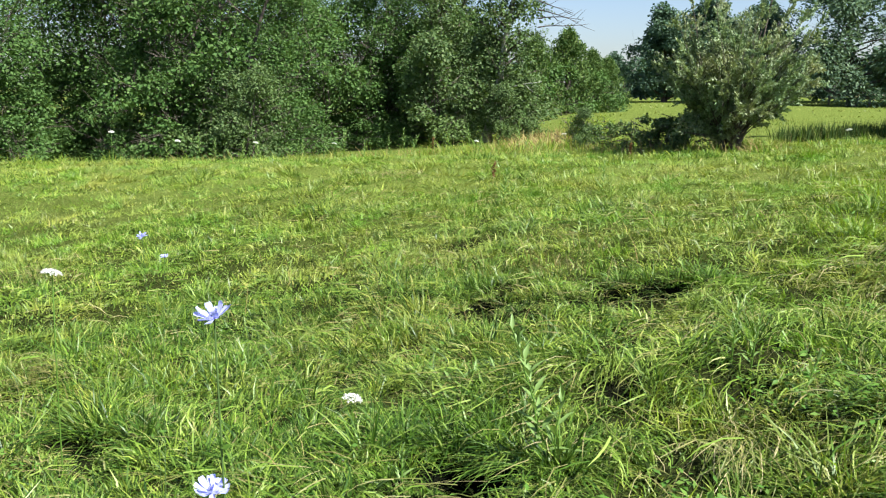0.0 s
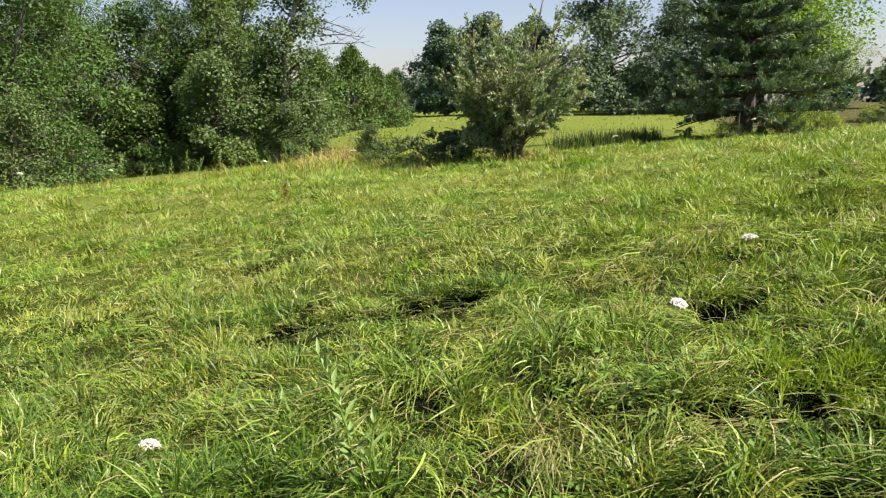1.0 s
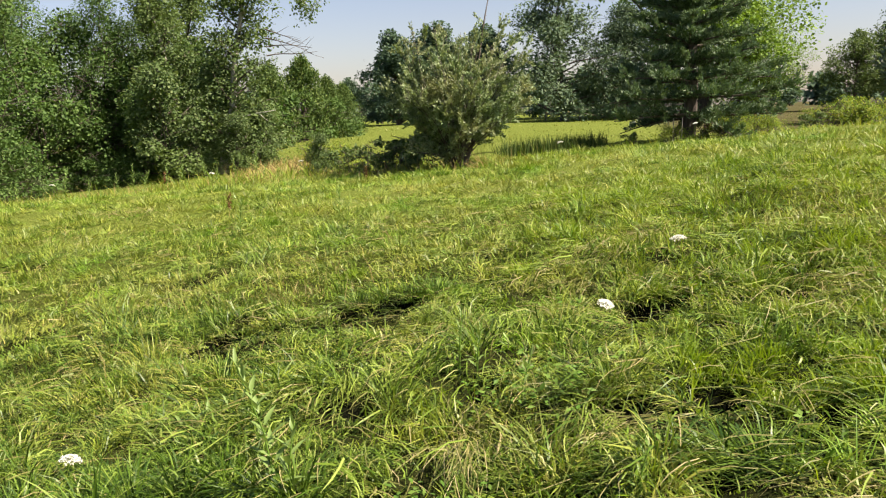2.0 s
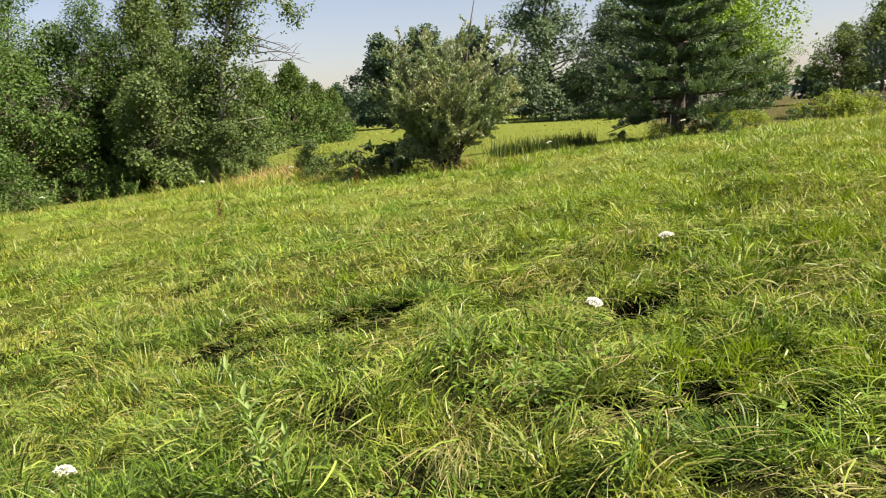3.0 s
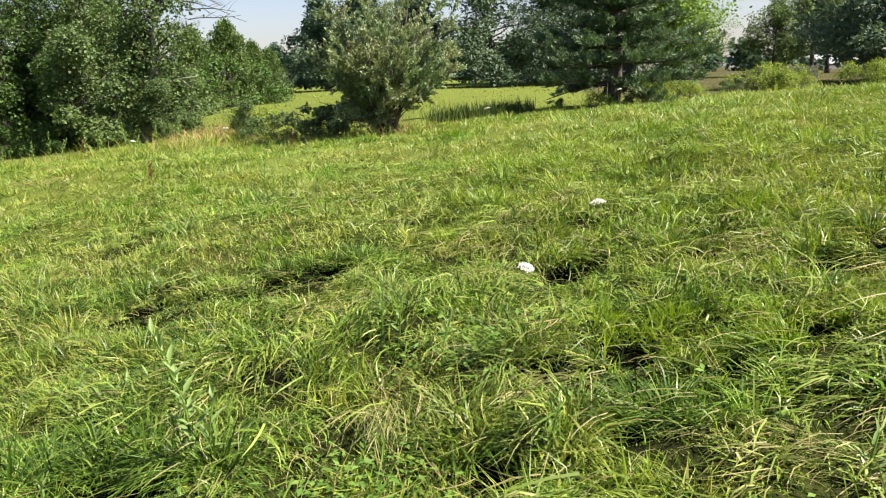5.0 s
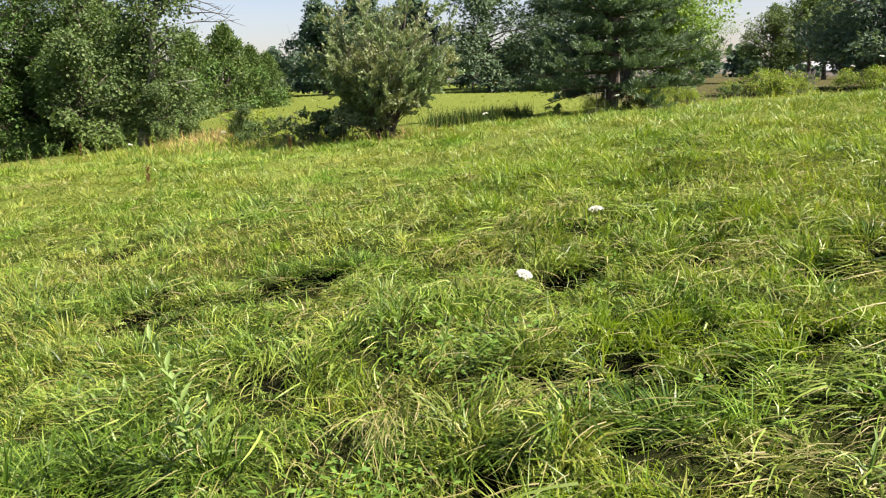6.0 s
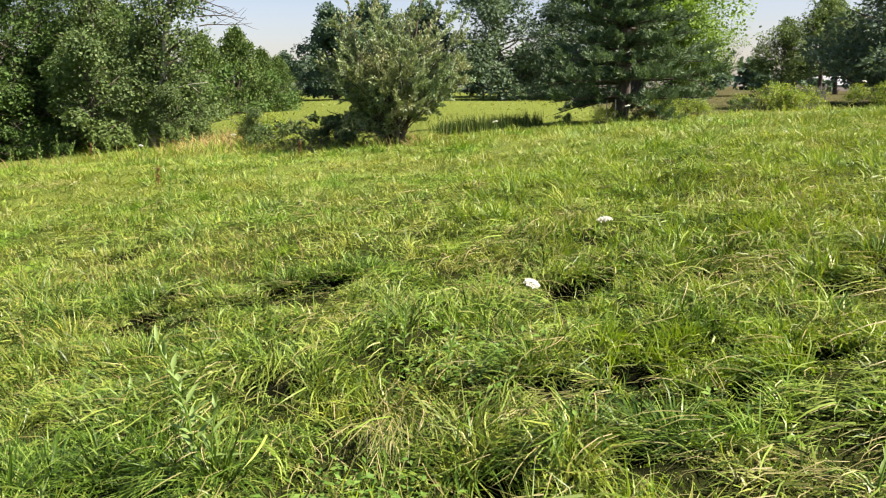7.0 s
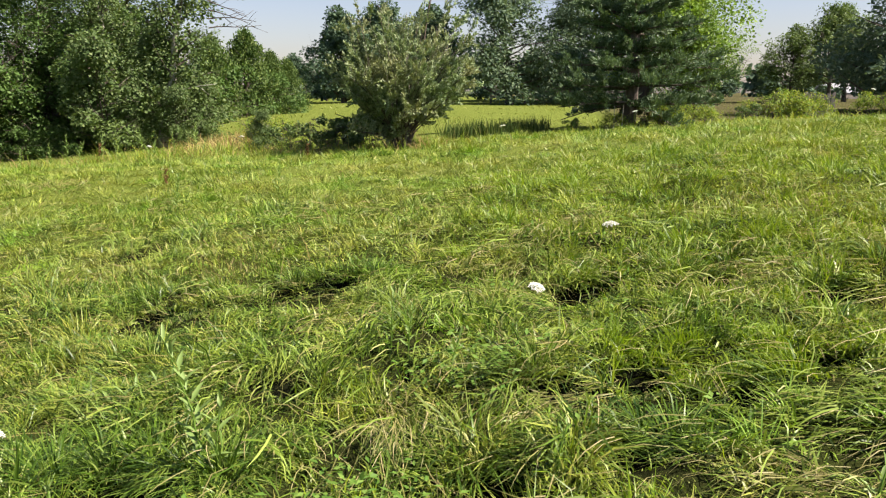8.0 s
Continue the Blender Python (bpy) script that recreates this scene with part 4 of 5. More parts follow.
# pine
def grow_pine(seed, height, radius):
    r = np.random.default_rng(seed)
    trunk, lms, ends, dirs = Pile(), [], [], []
    f = np.linspace(0, 1, 8)
    tube(trunk, np.stack([0.10 * np.sin(f * 5), 0.06 * f, f * height - 0.1], 1), 0.17 * (1 - 0.9 * f), 10)
    whorls = 13
    for w in range(whorls):
        g = w / (whorls - 1)
        z = 0.50 + (height - 0.8) * g
        nb = 8
        for b in range(nb):
            az = b * 2 * math.pi / nb + w * 0.9 + r.uniform(-0.25, 0.25)
            reach = radius * ((1 - g) ** 1.6 * 0.95 + 0.10) * r.uniform(0.7, 1.15)
            lp = bent((0.1 * math.sin(5 * z / height), 0, z + r.uniform(-0.07, 0.07)), (math.cos(az), math.sin(az), -0.02 + 0.5 * g), reach, -0.10 + 0.45 * g, 6, r, 0.05)
            lm = Pile()
            tube(lm, lp, np.linspace(0.035, 0.008, 7), 6)
            for k in range(17 if g < 0.3 else 13 if g < 0.62 else 7):
                q = r.uniform(0.10, 1.0)
                base = lp[min(6, int(q * 6.0))]
                td = unit(np.array([math.cos(az), math.sin(az), 0.12]) + r.normal(0, 0.6, 3) * np.array([1, 1, 0.16]))
                tp = bent(base, td, reach * r.uniform(0.14, 0.30), 0.3, 3, r, 0.08)
                tube(lm, tp[[0, 3]], [0.008, 0.004], 3)
                for m in range(3):
                    s = (m + 1) / 3 * 3
                    a = int(min(2, s))
                    ends.append(tp[a] + (tp[a + 1] - tp[a]) * min(1.0, s - a))
                    dirs.append(unit(tp[3] - tp[0]))
            for m in range(11):
                q = r.uniform(0.05, 1.0) * 6
                k = min(5, int(q))
                ends.append(lp[k] + (lp[k + 1] - lp[k]) * (q - k) + np.array([0, 0, 0.03]))
                dirs.append(unit(np.array([math.cos(az), math.sin(az), 0.6]) + r.normal(0, 0.5, 3)))
            lms.append(lm.mesh("limb", DARKBARK, True))
    ends, dirs = np.array(ends), np.array(dirs)
    per = 22
    i = np.repeat(np.arange(len(ends)), per)
    P = ends[i] + r.normal(0, 0.03, (len(i), 3))
    D = unit(dirs[i] * 0.9 + r.normal(0, 0.5, (len(i), 3)) + np.array([0, 0, 0.35]))
    crown = Pile()
    leaves(crown, P, D, r.normal(0, 1, (len(i), 3)), r.uniform(0.08, 0.135, len(i)), 0.025, 0.0)
    return trunk.mesh("trunk", DARKBARK, True), lms, crown.mesh("crown", NEEDLE)


plant("pine_tree", grow_pine(31, 5.6, 2.4), 4.3, 20.0, "spreading white pine with layered blue-green needle boughs", "tree")

# trees behind
cottonwood = plant("cottonwood_tree", grow_tree("cottonwood", 41, 15.5, 6.4, 0.08, 70, 56000, 0.190, BRIGHT, DARKBARK, 0.36, 0.72, 0.80, (0.01, 0), 0.6, 0.2, 8), 15.9, 68.0,
      "large bright green cottonwood behind the pine", "tree", "", 0, 1.43)
again(cottonwood, 18.8, 66.0, 75, 0.50, "smaller bright green cottonwood at the tall one's foot")
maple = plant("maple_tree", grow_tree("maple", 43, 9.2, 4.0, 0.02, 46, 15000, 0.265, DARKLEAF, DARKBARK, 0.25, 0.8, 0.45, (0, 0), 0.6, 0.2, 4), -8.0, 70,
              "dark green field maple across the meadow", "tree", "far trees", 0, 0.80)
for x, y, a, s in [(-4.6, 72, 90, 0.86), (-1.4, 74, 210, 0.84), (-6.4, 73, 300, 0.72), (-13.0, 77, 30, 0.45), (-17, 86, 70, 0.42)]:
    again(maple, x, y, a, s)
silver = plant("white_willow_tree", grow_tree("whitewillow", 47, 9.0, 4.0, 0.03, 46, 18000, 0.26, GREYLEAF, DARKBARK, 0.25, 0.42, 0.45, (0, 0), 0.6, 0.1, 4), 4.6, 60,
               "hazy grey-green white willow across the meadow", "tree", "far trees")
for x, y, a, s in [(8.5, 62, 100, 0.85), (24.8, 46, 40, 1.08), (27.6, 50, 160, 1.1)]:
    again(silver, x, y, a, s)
locust = plant("locust_tree", grow_tree("locust", 49, 5.0, 2.4, 0.20, 34, 9500, 0.15, POPLAR, DARKBARK, 0.12, 0.5, 0.30, (0.02, 0), 0.55, 0.25, 4), 26.0, 65,
               "slender open-crowned locust tree by the yard", "tree", "yard trees", 0, 1.1)
for x, y, a, s in [(29.0, 65, 100, 1.4), (32.0, 69, 220, 1.45)]:
    again(locust, x, y, a, s)
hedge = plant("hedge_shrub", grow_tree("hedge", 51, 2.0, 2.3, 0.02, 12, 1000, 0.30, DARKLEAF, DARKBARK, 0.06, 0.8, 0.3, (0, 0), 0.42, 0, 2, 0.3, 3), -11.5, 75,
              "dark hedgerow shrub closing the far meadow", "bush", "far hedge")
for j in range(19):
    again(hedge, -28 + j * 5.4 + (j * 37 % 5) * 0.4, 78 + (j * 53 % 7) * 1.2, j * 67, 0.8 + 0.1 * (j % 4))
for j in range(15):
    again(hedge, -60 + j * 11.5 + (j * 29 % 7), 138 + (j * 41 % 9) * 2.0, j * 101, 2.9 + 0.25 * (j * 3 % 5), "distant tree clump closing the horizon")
brush = plant("sumac_shrub", grow_tree("sumac", 55, 0.95, 0.8, 0.05, 40, 3200, 0.085, GOLDROD, DARKBARK, 0.03, 0.32, 0.16, (0, 0), 0.45, 0.5, 4, 1.0, 6), 15.6, 40.0,
              "bright yellow-green leafy shrub beyond the brow", "bush", "brow shrubs", 0, 1.4)
for x, y, a, s in [(16.7, 40.9, 80, 1.3), (16.2, 39.0, 190, 1.0), (14.6, 40.5, 140, 0.9), (6.1, 20.8, 20, 0.42), (6.5, 21.3, 120, 0.36), (10.6, 20.6, 230, 0.55), (11.3, 21.0, 300, 0.62), (-4.35, 20.4, 50, 0.75), (4.95, 19.6, 70, 0.42), (3.85, 19.5, 130, 0.36), (5.35, 19.8, 270, 0.48)]:
    again(brush, x, y, a, s)

# ---- uncut margin along the meadow's edge ----
edge = np.array([(-24, 14.6), (-15, 15.6), (-11, 17.0), (-6.5, 18.9), (-3.5, 17.6), (-1.2, 15.7), (1.0, 16.6), (3.0, 18.2), (6.0, 19.6), (9.5, 21.5), (14, 22.5)])
seg = np.concatenate([[0], np.cumsum(np.linalg.norm(np.diff(edge, axis=0), axis=1))])


def along(n, width, a=0.0, b=1.0):
    q = rng.uniform(a, b, n) * seg[-1]
    return np.interp(q, seg, edge[:, 0]) + rng.normal(0, width, n), np.interp(q, seg, edge[:, 1]) + rng.normal(0, width, n)


p = Pile()
tufts(p, 0, 9, 0, 0, 0.10, 0.20, 0.46, 0.014, 0.2, 1.0, 2, along(560, 0.5, 0.0, 0.62))
tufts(p, 0, 9, 0, 0, 0.10, 0.10, 0.26, 0.014, 0.3, 1.0, 2, along(330, 0.5, 0.62, 1.0))
stuff("margin_weeds", p, GOLDROD, "uncut green weeds along the meadow edge", "weeds")
p = Pile()
tufts(p, 0, 7, 0, 0, 0.08, 0.22, 0.48, 0.010, 0.15, 1.0, 2, along(330, 0.45, 0.25, 0.62))
tufts(p, 0, 12, 0, 0, 0.14, 0.26, 0.50, 0.020, 0.2, 1.0, 2, (rng.normal(-5.75, 0.5, 260), rng.normal(22.8, 1.6, 260)))
stuff("dry_margin_grass", p, DRY, "tan and rust-coloured dry grass along the edge", "grass")
p = Pile()
tufts(p, 0, 8, 0, 0, 0.10, 0.35, 0.65, 0.014, 0.15, 1.0, 2, (rng.uniform(-7.5, -1.6, 170), 18.6 + rng.normal(0, 0.5, 170)))
stuff("tall_margin_weeds", p, GOLDROD, "tall rank weeds in the dip behind the mown edge", "weeds")
p = Pile()
q = rng.uniform(0, 1, 300)
tufts(p, 0, 10, 0, 0, 0.06, 0.20, 0.40, 0.015, 0.03, 1.0, 2, (0.15 + 2.2 * q + rng.normal(0, 0.10, 300), 18.9 + 1.2 * q + rng.normal(0, 0.30, 300)), 0.18, 0.15)
stuff("rushes", p, RUSH, "stand of dark upright rushes in the dip", "rushes")


# ---- single plants in the meadow ----
def stem_mesh(name, pts, r0, r1, material=WEEDLEAF, n=6):
    q = Pile()
    tube(q, np.array(pts), np.linspace(r0, r1, len(pts)), n)
    return q.mesh(name, material, True)


def umbel_mesh(seed, d):
    """A flat-topped flower head of many small floret clusters on rays."""
    r = np.random.default_rng(seed)
    q = Pile()
    n = 44
    f = np.sqrt((np.arange(n) + 0.5) / n)
    a = np.arange(n) * 2.399
    c = np.stack([f * np.cos(a) * d / 2, f * np.sin(a) * d / 2, -0.18 * d * f ** 2 + r.normal(0, 0.02 * d, n)], 1)
    i = np.repeat(np.arange(n), 16)
    out = unit(r.normal(0, 1, (len(i), 3)) * [1, 1, 0.5])
    leaves(q, c[i] + out * d * 0.015, out + [0, 0, 0.15], r.normal(0, 0.4, (len(i), 3)) + [0, 0, 1], d * 0.085, d * 0.07)
    return q.mesh("flower_head", UMBEL)


def wild_carrot(x, y, z_top, d, seed, lean=(0.0, 0.0), tilt=10, label="white wild carrot flower on a thin green stem in the grass"):
    z0 = gz(x, y)
    h = z_top - z0
    ob = thing("wild_carrot", x - lean[0], y - lean[1], z0, label, "wildflower", "wild carrots")
    part("stem", stem_mesh("stem", [(0, 0, -0.02), (lean[0] * 0.4, lean[1] * 0.4, h * 0.5), (lean[0], lean[1], h)], 0.003, 0.0022), ob)
    rays = Pile()
    for k in range(10):
        a = k * 0.628
        tube(rays, np.array([(0, 0, -0.28 * d), (0.3 * d * math.cos(a), 0.3 * d * math.sin(a), -0.05 * d)]), [0.0012, 0.0009], 4)
    head = part("flower_head", umbel_mesh(seed, d), ob)
    head.matrix_basis = pose(lean[0], lean[1], h, tilt, 0, seed * 40)
    part("ray_whorl", rays.mesh("ray_whorl", WEEDLEAF), head)
    return ob


wild_carrot(0.50, 4.39, 0.30, 0.085, 1, (-0.06, -0.02), 25)
wild_carrot(1.13, 5.68, gz(1.13, 5.68) + 0.09, 0.105, 2, (0.08, 0.05), -4, "fallen white wild carrot flower lying on the hay")
wild_carrot(-1.66, 2.97, 0.07, 0.080, 3, (0.04, 0.0), 12)
wild_carrot(-2.615, 2.40, 0.624, 0.075, 4, (0.025, 0.0), 16, "white wild carrot flower on a tall bare stem")
for k, (x, y, hgt) in enumerate([(-10.9, 12.0, 0.75), (-10.2, 12.9, 0.45), (-9.0, 13.6, 0.35), (-7.9, 14.6, 0.35), (-3.9, 16.6, 0.4), (1.05, 15.2, 0.3), (3.9, 17.5, 0.4), (2.9, 18.9, 0.55), (10.4, 19.6, 0.85), (9.9, 19.9, 0.6), (-6.0, 17.5, 0.35)]):
    wild_carrot(x, y, gz(x, y) + hgt, 0.10, 10 + k, (0.03, 0.0), 15, "tall white wild carrot at the meadow edge")


def chicory_flower(seed, d):
    """Two rings of strap petals with toothed tips, cupped upwards."""
    r = np.random.default_rng(seed)
    q = Pile()
    for ring, n, lift in ((0, 11, 0.35), (1, 6, 0.8)):
        for k in range(n):
            a = k * 2 * math.pi / n + ring * 0.3 + r.normal(0, 0.08)
            u = np.array([math.cos(a), math.sin(a), 0])
            w = np.array([-math.sin(a), math.cos(a), 0])
            L = d / 2 * (1 - 0.22 * ring) * r.uniform(0.88, 1.08)
            up = lift + r.normal(0, 0.18)
            V = []
            for f, wd in ((0.05, 0.10), (0.45, 0.30), (0.86, 0.42)):
                c = u * L * f + np.array([0, 0, 1]) * L * up * f * f
                V += [c - w * L * wd / 2, c + w * L * wd / 2]
            tip = u * L + np.array([0, 0, 1]) * L * up
            V += [tip - w * L * 0.17, tip - w * L * 0.06 - u * L * 0.05, tip, tip + w * L * 0.06 - u * L * 0.05, tip + w * L * 0.17]
            q.add(V, [(4, 7, 6), (4, 8, 7), (4, 5, 8), (5, 9, 8), (5, 10, 9)], [(0, 1, 3, 2), (2, 3, 5, 4)])
    return q.mesh("flower", PETAL)


def stamens(d):
    q = Pile()
    for k in range(9):
        a = k * 2.4
        tube(q, np.array([(0, 0, 0), (d * 0.07 * math.cos(a), d * 0.07 * math.sin(a), d * 0.2)]), [d * 0.014, d * 0.010], 4)
    return q.mesh("stamens", STAMEN)


STAMEN = leafy("blue_stamen", [(0.0, (0.12, 0.14, 0.5)), (1.0, (0.2, 0.22, 0.6))])


def chicory(x, y, blooms, d, seed, label):
    """A wiry branching stem that carries the given blooms (dx, dy, z) and some buds."""
    z0 = gz(x, y)
    r = np.random.default_rng(seed)
    ob = thing("chicory", x, y, z0, label, "wildflower", "chicory plants")
    for k, (bx, by, bz) in enumerate(blooms):
        px, py, pz = bx - x, by - y, bz - z0
        pts = [(0, 0, -0.02), (px * 0.15, py * 0.15, pz * 0.4), (px * 0.7 + r.normal(0, 0.006), py * 0.7, pz * 0.75), (px, py, pz)]
        st = part("stem", stem_mesh("stem", pts, 0.0011, 0.0006, RUSH), ob)
        for f in (0.80, 0.88, 0.93, 0.70, 0.6):
            c = np.array([px, py, pz]) * [f, f, f] + np.array([r.normal(0, 0.004), r.normal(0, 0.004), 0])
            buds = Pile()
            leaves(buds, np.repeat(c[None], 5, 0), r.normal(0, 0.5, (5, 3)) + [0, 0, 1], r.normal(0, 1, (5, 3)), 0.009, 0.004)
            part("bud", buds.mesh("bud", WEEDLEAF), st)
        fl = part("flower", chicory_flower(seed + k, d), ob, "pale violet-blue toothed petals")
        fl.matrix_basis = pose(px, py, pz, 14, -8 + 6 * k, 40 * k)
        part("stamen_tuft", stamens(d), fl)
    return ob


chicory(-0.43, 0.42, [(-0.459, 0.422, 1.163), (-0.463, 0.418, 1.055)], 0.021, 61, "tall chicory stalk with pale blue open flowers")
chicory(-1.45, 1.55, [(-1.46, 1.54, 0.965), (-1.897, 2.15, 0.775)], 0.026, 66, "wiry chicory stalk with small faded blue flowers")

LANCE = Pile()
LANCE.add([(0, 0, 0), (0.33, -0.115, 0.045), (0.33, 0.115, 0.045), (0.36, 0, 0.0), (0.72, -0.075, 0.02), (0.72, 0.075, 0.02), (0.74, 0, -0.02), (1.0, 0, -0.08)],
          [(0, 1, 3), (0, 3, 2), (4, 7, 6), (6, 7, 5)], [(1, 4, 6, 3), (3, 6, 5, 2)])
lance = LANCE.mesh("leaf", PALELEAF)


def leafy_stalk(x, y, h, n, size, lean, seed, label):
    """An unbranched weed: stem with lance-shaped leaves in a spiral, tighter at the tip."""
    r = np.random.default_rng(seed)
    ob = thing("goldenrod_stalk", x, y, gz(x, y), label, "weed", "goldenrod stalks")
    part("stem", stem_mesh("stem", [(0, 0, -0.02), (lean[0] * 0.3, lean[1] * 0.3, h * 0.5), (lean[0], lean[1], h)], 0.0045, 0.002), ob)
    for k in range(n):
        f = 0.12 + 0.88 * (k / (n - 1)) ** 0.8
        s = size * (1.1 - 0.55 * f) * r.uniform(0.8, 1.15)
        lf = part("leaf", lance, ob)
        up = -15 - 50 * f + r.normal(0, 9)
        lf.matrix_basis = pose(lean[0] * f * f, lean[1] * f * f, h * f, 0, up, math.degrees(k * 2.399)) @ Matrix.Scale(s, 4)
    return ob


leafy_stalk(-0.80, 2.68, 0.45, 28, 0.115, (-0.13, 0.05), 71, "young goldenrod stalk with narrow pale green leaves")
leafy_stalk(-0.77, 2.70, 0.26, 9, 0.11, (0.03, 0.02), 72, "short leafy goldenrod shoot in the grass")
leafy_stalk(-0.24, 3.78, 0.28, 26, 0.07, (0.02, 0.0), 73, "feathery bright green weed stalk")
leafy_stalk(-0.16, 3.70, 0.26, 26, 0.07, (0.03, 0.0), 74, "feathery bright green weed stalk")
leafy_stalk(-1.22, 2.45, 0.14, 14, 0.06, (0.0, 0.0), 75, "short bright green leafy shoot")
leafy_stalk(0.34, 2.40, 0.16, 20, 0.05, (0.03, 0.0), 76, "short bright green leafy shoot")
leafy_stalk(1.15, 2.10, 0.12, 7, 0.085, (0.02, 0.0), 80, "low broad-leaved bright green weed")
leafy_stalk(-1.38, 3.34, 0.15, 12, 0.10, (0.26, 0.03), 84, "cut weed stalk with pale drying leaves lying on the grass")
leafy_stalk(0.02, 3.22, 0.20, 12, 0.085, (0.05, 0.02), 85, "grey-green leafy weed shoot in the grass")
leafy_stalk(-2.9, 9.2, 0.42, 26, 0.12, (0.04, 0.0), 77, "pale green weed stalk standing in the meadow")
leafy_stalk(4.4, 8.3, 0.40, 28, 0.10, (0.05, 0.0), 78, "pale green weed stalk standing in the meadow")
leafy_stalk(-1.9, 9.8, 0.38, 26, 0.10, (0.02, 0.0), 79, "pale green weed stalk standing in the meadow")


# rank weeds standing along the foot of the wood
edge_r = np.random.default_rng(90)
for k in range(22):
    ex = -13.0 + 8.2 * (k + edge_r.uniform(-0.4, 0.4)) / 22
    ey = float(np.interp(ex, [-15, -11, -6.5, -3.5], [15.6, 17.0, 18.9, 17.6])) + edge_r.normal(0, 0.3)
    leafy_stalk(ex, ey, edge_r.uniform(0.35, 0.75), 20, edge_r.uniform(0.13, 0.19), (edge_r.normal(0, 0.05), 0.0), 91 + k, "tall leafy weed stalk at the foot of the wood")


def dock(x, y, h, seed):
    r = np.random.default_rng(seed)
    ob = thing("dock_stalk", x, y, gz(x, y), "rust-brown dried dock seed stalk", "weed", "dock stalks")
    part("stem", stem_mesh("stem", [(0, 0, -0.02), (0.01, 0, h * 0.5), (0.02, 0, h)], 0.004, 0.002, DRY), ob)
    q = Pile()
    n = 160
    f = r.uniform(0.4, 1.0, n)
    P = np.stack([0.02 * f + r.normal(0, 0.013, n), r.normal(0, 0.013, n), f * h], 1)
    leaves(q, P, r.normal(0, 1, (n, 3)), r.normal(0, 1, (n, 3)), 0.02, 0.015)
    part("seed_head", q.mesh("seed_head", DOCK), ob)


DOCK = leafy("dock_seed", [(0.0, (0.09, 0.042, 0.018)), (1.0, (0.17, 0.085, 0.03))], None, 1, 0.7, 0.2, 0.15)
dock(-3.5, 10.7, 0.34, 81)
dock(-6.4, 15.9, 0.4, 82)
dock(-2.2, 13.8, 0.3, 83)


# a leafy bough reaching out from the poplar over the gap
br_ = np.random.default_rng(27)
bough_pts = np.array([(0.80, -0.05, 4.2), (1.15, -0.1, 4.9), (1.65, -0.15, 5.3), (2.2, -0.2, 5.25), (2.7, -0.2, 4.95), (3.0, -0.2, 4.6)])
bough = Pile()
tube(bough, bough_pts, [0.045, 0.035, 0.026, 0.018, 0.011, 0.005], 6)
bough_tips = []
for k in range(26):
    q = br_.integers(1, 6)
    tp = bent(bough_pts[q], br_.normal(0, 0.6, 3) + np.array([0.4, 0, -0.25]), br_.uniform(0.25, 0.6), -0.3, 3, br_, 0.15)
    tube(bough, tp, [0.008, 0.006, 0.005, 0.003], 4)
    bough_tips += [tp[1], tp[2], tp[3]]
bough_limb = part("limb", bough.mesh("limb", BARK, True), poplar)
bough_tips = np.repeat(np.array(bough_tips), 13, 0)
foliage = Pile()
leaves(foliage, bough_tips + br_.normal(0, 0.09, bough_tips.shape), br_.normal(0, 0.7, bough_tips.shape) + [0.2, 0, -0.5], br_.normal(0, 0.6, bough_tips.shape) + [0, 0, 0.8], br_.uniform(0.06, 0.10, len(bough_tips)), br_.uniform(0.045, 0.075, len(bough_tips)))
part("bough_leaves", foliage.mesh("bough_leaves", POPLAR), bough_limb)


# ---- dead wood on the poplar and by the pine ----
snag = Pile()
snag_pts = bent((0, 0, 0), (1, -0.1, 0.12), 1.35, 0.05, 5, np.random.default_rng(5), 0.10)
tube(snag, snag_pts, np.linspace(0.020, 0.007, 6), 6)
tube(snag, bent(snag_pts[3], (0.7, 0, -0.5), 0.35, -0.2, 3, np.random.default_rng(6), 0.1), np.linspace(0.014, 0.006, 4), 5)
sn = part("dead_limb", snag.mesh("dead_limb", DEADWOOD, True), poplar, "bleached bare dead limb")
sn.matrix_basis = pose(0.55, -0.3, 1.62)
twig = Pile()
tr_ = np.random.default_rng(9)
for k in range(4):
    lp = bent((0, 0, 0.25 * k), (1, -0.1, 0.35 - 0.2 * k), 1.5 - 0.15 * k, -0.35, 6, tr_, 0.10)
    tube(twig, lp, np.linspace(0.02, 0.005, 7), 5)
    for m in range(4):
        tube(twig, bent(lp[2 + m], (0.8, tr_.normal(0, 0.4), tr_.normal(-0.1, 0.5)), 0.45, 0, 3, tr_, 0.15), np.linspace(0.008, 0.003, 4), 4)
tw = part("dead_branch", twig.mesh("dead_branch", DARKBARK, True), poplar, "bare grey dead twigs")
tw.matrix_basis = pose(1.65, -0.3, 3.35)


def box_bm(name, sx, sy, sz, material, bevel=0.01):
    bm = bmesh.new()
    bmesh.ops.create_cube(bm, size=1, matrix=Matrix.Diagonal((sx, sy, sz, 1)))
    bmesh.ops.bevel(bm, geom=bm.edges[:], offset=bevel, segments=1, affect="EDGES")
    me = bpy.data.meshes.new(name)
    bm.to_mesh(me)
    bm.free()
    me.materials.append(material)
    return me


stake = thing("garden_stake", 3.88, 19.55, gz(3.88, 19.55), "pale weathered stake beside the pine trunk", "stake", "stakes by the pine")
part("shaft", stem_mesh("shaft", [(0, 0, -0.1), (0.005, 0, 0.25), (0.01, 0, 0.5)], 0.013, 0.010, DEADWOOD, 7), stake)
copy_thing(stake, pose(4.06, 19.5, gz(4.06, 19.5), 0, 3, 50))

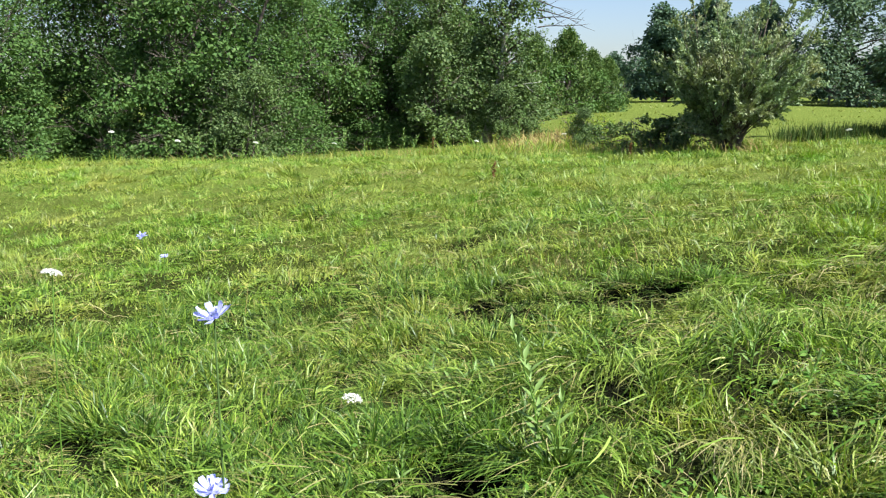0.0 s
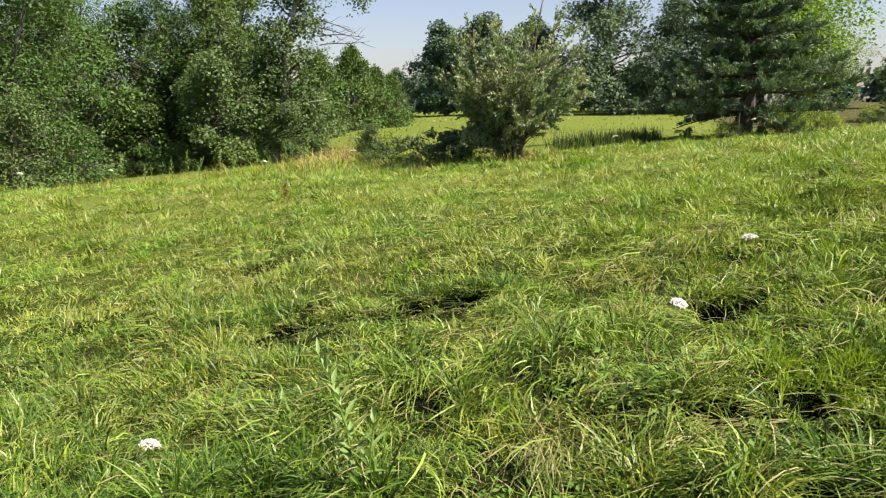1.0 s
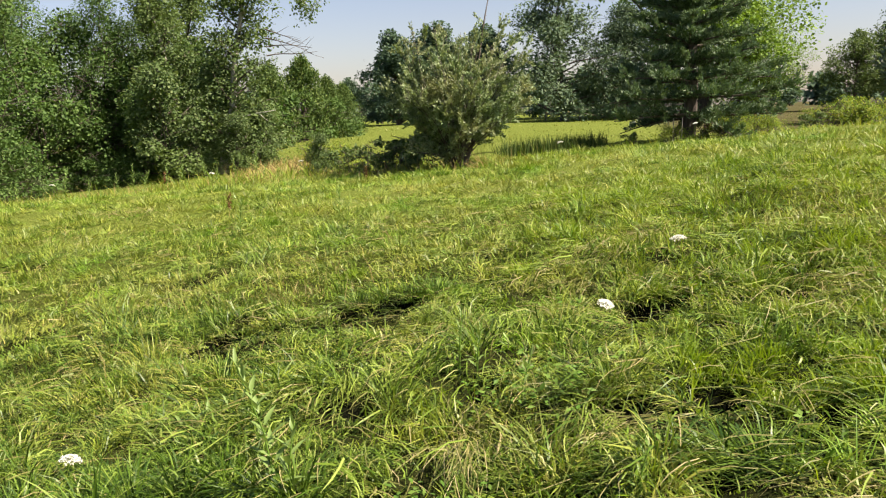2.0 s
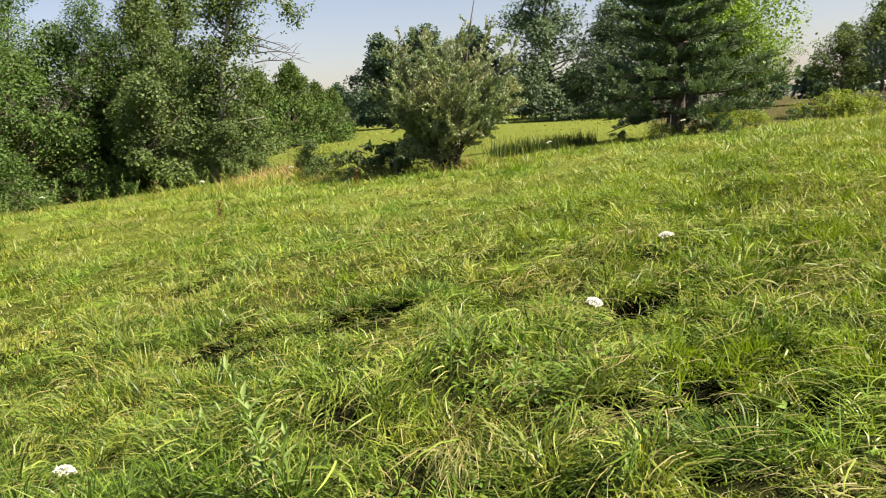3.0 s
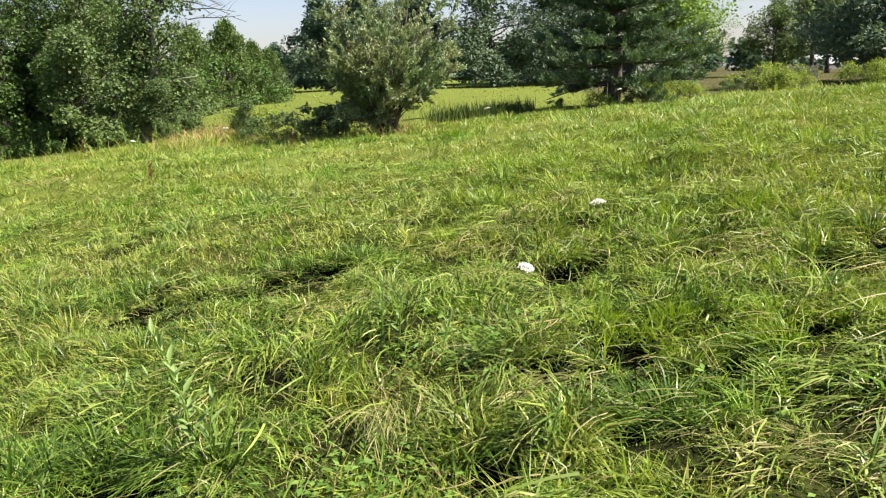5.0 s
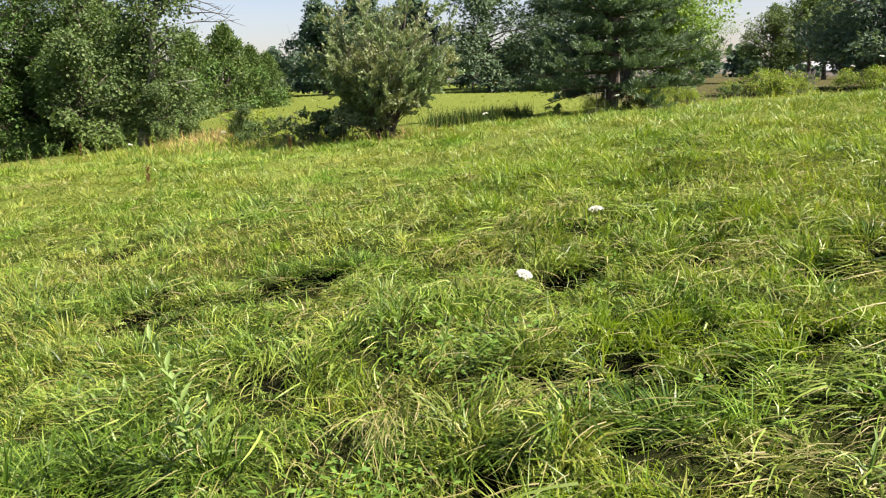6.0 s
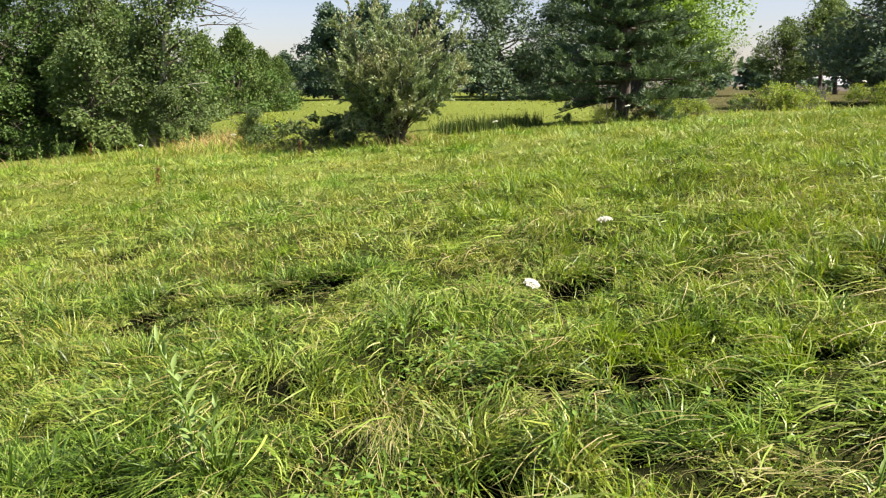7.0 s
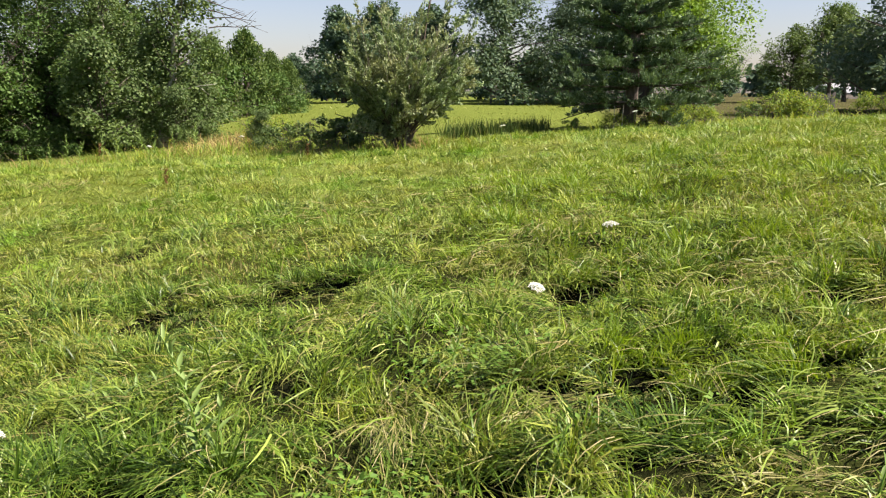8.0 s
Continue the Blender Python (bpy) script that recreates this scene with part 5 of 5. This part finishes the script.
# rust-red implement in the shade beyond the pine
rake = thing("farm_implement", 10.4, 38.5, gz(10.4, 38.5), "rust-red iron farm implement parked under the trees", "implement")
rake.scale = (0.85, 0.8, 1.4)
beam = box_bm("beam", 2.6, 0.09, 0.09, RUST)
for z, dy in ((0.75, 0.0), (0.75, 0.9), (0.42, 0.45)):
    part("beam", beam, rake).matrix_basis = pose(0, dy, z)
cross = box_bm("cross_bar", 0.07, 1.0, 0.07, RUST)
upright = box_bm("upright", 0.07, 0.07, 0.8, RUST)
for k in range(5):
    x = -1.2 + k * 0.6
    part("cross_bar", cross, rake).matrix_basis = pose(x, 0.45, 0.75)
    part("upright", upright, rake).matrix_basis = pose(x, 0.0 if k % 2 else 0.9, 0.4)
wheel_ring, spoke_rod = Pile(), Pile()
a = np.linspace(0, 2 * math.pi, 19)
tube(wheel_ring, np.stack([0.42 * np.cos(a), 0 * a, 0.42 * np.sin(a)], 1), np.full(19, 0.035), 6)
tube(spoke_rod, np.array([(0, 0, 0), (0.4, 0, 0)]), [0.018, 0.018], 5)
rim, spoke = wheel_ring.mesh("wheel", RUST, True), spoke_rod.mesh("spoke", RUST, True)
for x in (-1.35, 1.35):
    wheel = part("wheel", rim, rake)
    wheel.matrix_basis = pose(x, 0.45, 0.43, 0, 0, 90)
    for k in range(6):
        part("spoke", spoke, wheel).matrix_basis = pose(0, 0, 0, 0, 60 * k, 0)

# low sheds and rail fence across the meadow
def shed(x, y, w, d, h, turn):
    ob = thing("shed", x, y, gz(x, y), "low farm shed with a pale metal roof", "building", "farm sheds", "", turn)
    for yy in (-d / 2, d / 2):
        part("wall", box_bm("wall", w, 0.15, h, BARN), ob).matrix_basis = pose(0, yy, h / 2)
    for xx in (-w / 2 + 0.08, w / 2 - 0.08):
        part("wall", box_bm("wall", 0.15, d - 0.16, h, BARN), ob).matrix_basis = pose(xx, 0, h / 2)
    for sgn in (-1, 1):
        part("roof", box_bm("roof", w + 0.5, d / 2 + 0.5, 0.08, ROOF), ob).matrix_basis = pose(0, sgn * (d / 4 + 0.06), h + d * 0.11 - 0.02, -sgn * 24)
    part("door", box_bm("door", 1.6, 0.06, h * 0.8, RAIL), ob, "dark boarded shed door").matrix_basis = pose(0, -d / 2 - 0.11, h * 0.4)


shed(43.0, 95, 3.0, 4.0, 0.7, 10)
def picket_panel(x, y, w, h, n, turn, label):
    """Upright weathered boards on two rails between square posts."""
    ob = thing("board_fence", x, y, gz(x, y), label, "fence", "yard fences", "", turn)
    r = np.random.default_rng(n)
    for xx in (-w / 2, w / 2):
        part("post", box_bm("post", 0.12, 0.12, h + 0.2, RAIL), ob).matrix_basis = pose(xx, 0.06, h / 2)
    for zz in (0.3 * h, 0.8 * h):
        part("rail", box_bm("rail", w, 0.05, 0.09, RAIL), ob).matrix_basis = pose(0, 0.03, zz)
    board = box_bm("board", 0.14, 0.025, h, BARN, 0.006)
    for k in range(n):
        part("board", board, ob).matrix_basis = pose(-w / 2 + (k + 0.5) * w / n, -0.02, h / 2 + r.normal(0, 0.03), 0, r.normal(0, 1.0), 0)


picket_panel(19.2, 44.0, 1.4, 1.25, 7, -6, "weathered grey board fence panel under the yard trees")
fence = thing("rail_fence", 3.5, 63, 0, "weathered wooden rail fence along the far meadow", "fence")
post = box_bm("post", 0.12, 0.12, 1.15, RAIL)
rail = box_bm("rail", 2.5, 0.05, 0.12, RAIL)
for k in range(5):
    zz = gz(3.5 + 2.4 * k, 63 - 0.6 * k)
    part("post", post, fence).matrix_basis = pose(2.4 * k, -0.6 * k, zz + 0.5)
    if k < 4:
        for hh in (0.45, 0.85):
            part("rail", rail, fence).matrix_basis = pose(2.4 * k + 1.2, -0.6 * k - 0.36, zz + hh, 0, 0, -14)
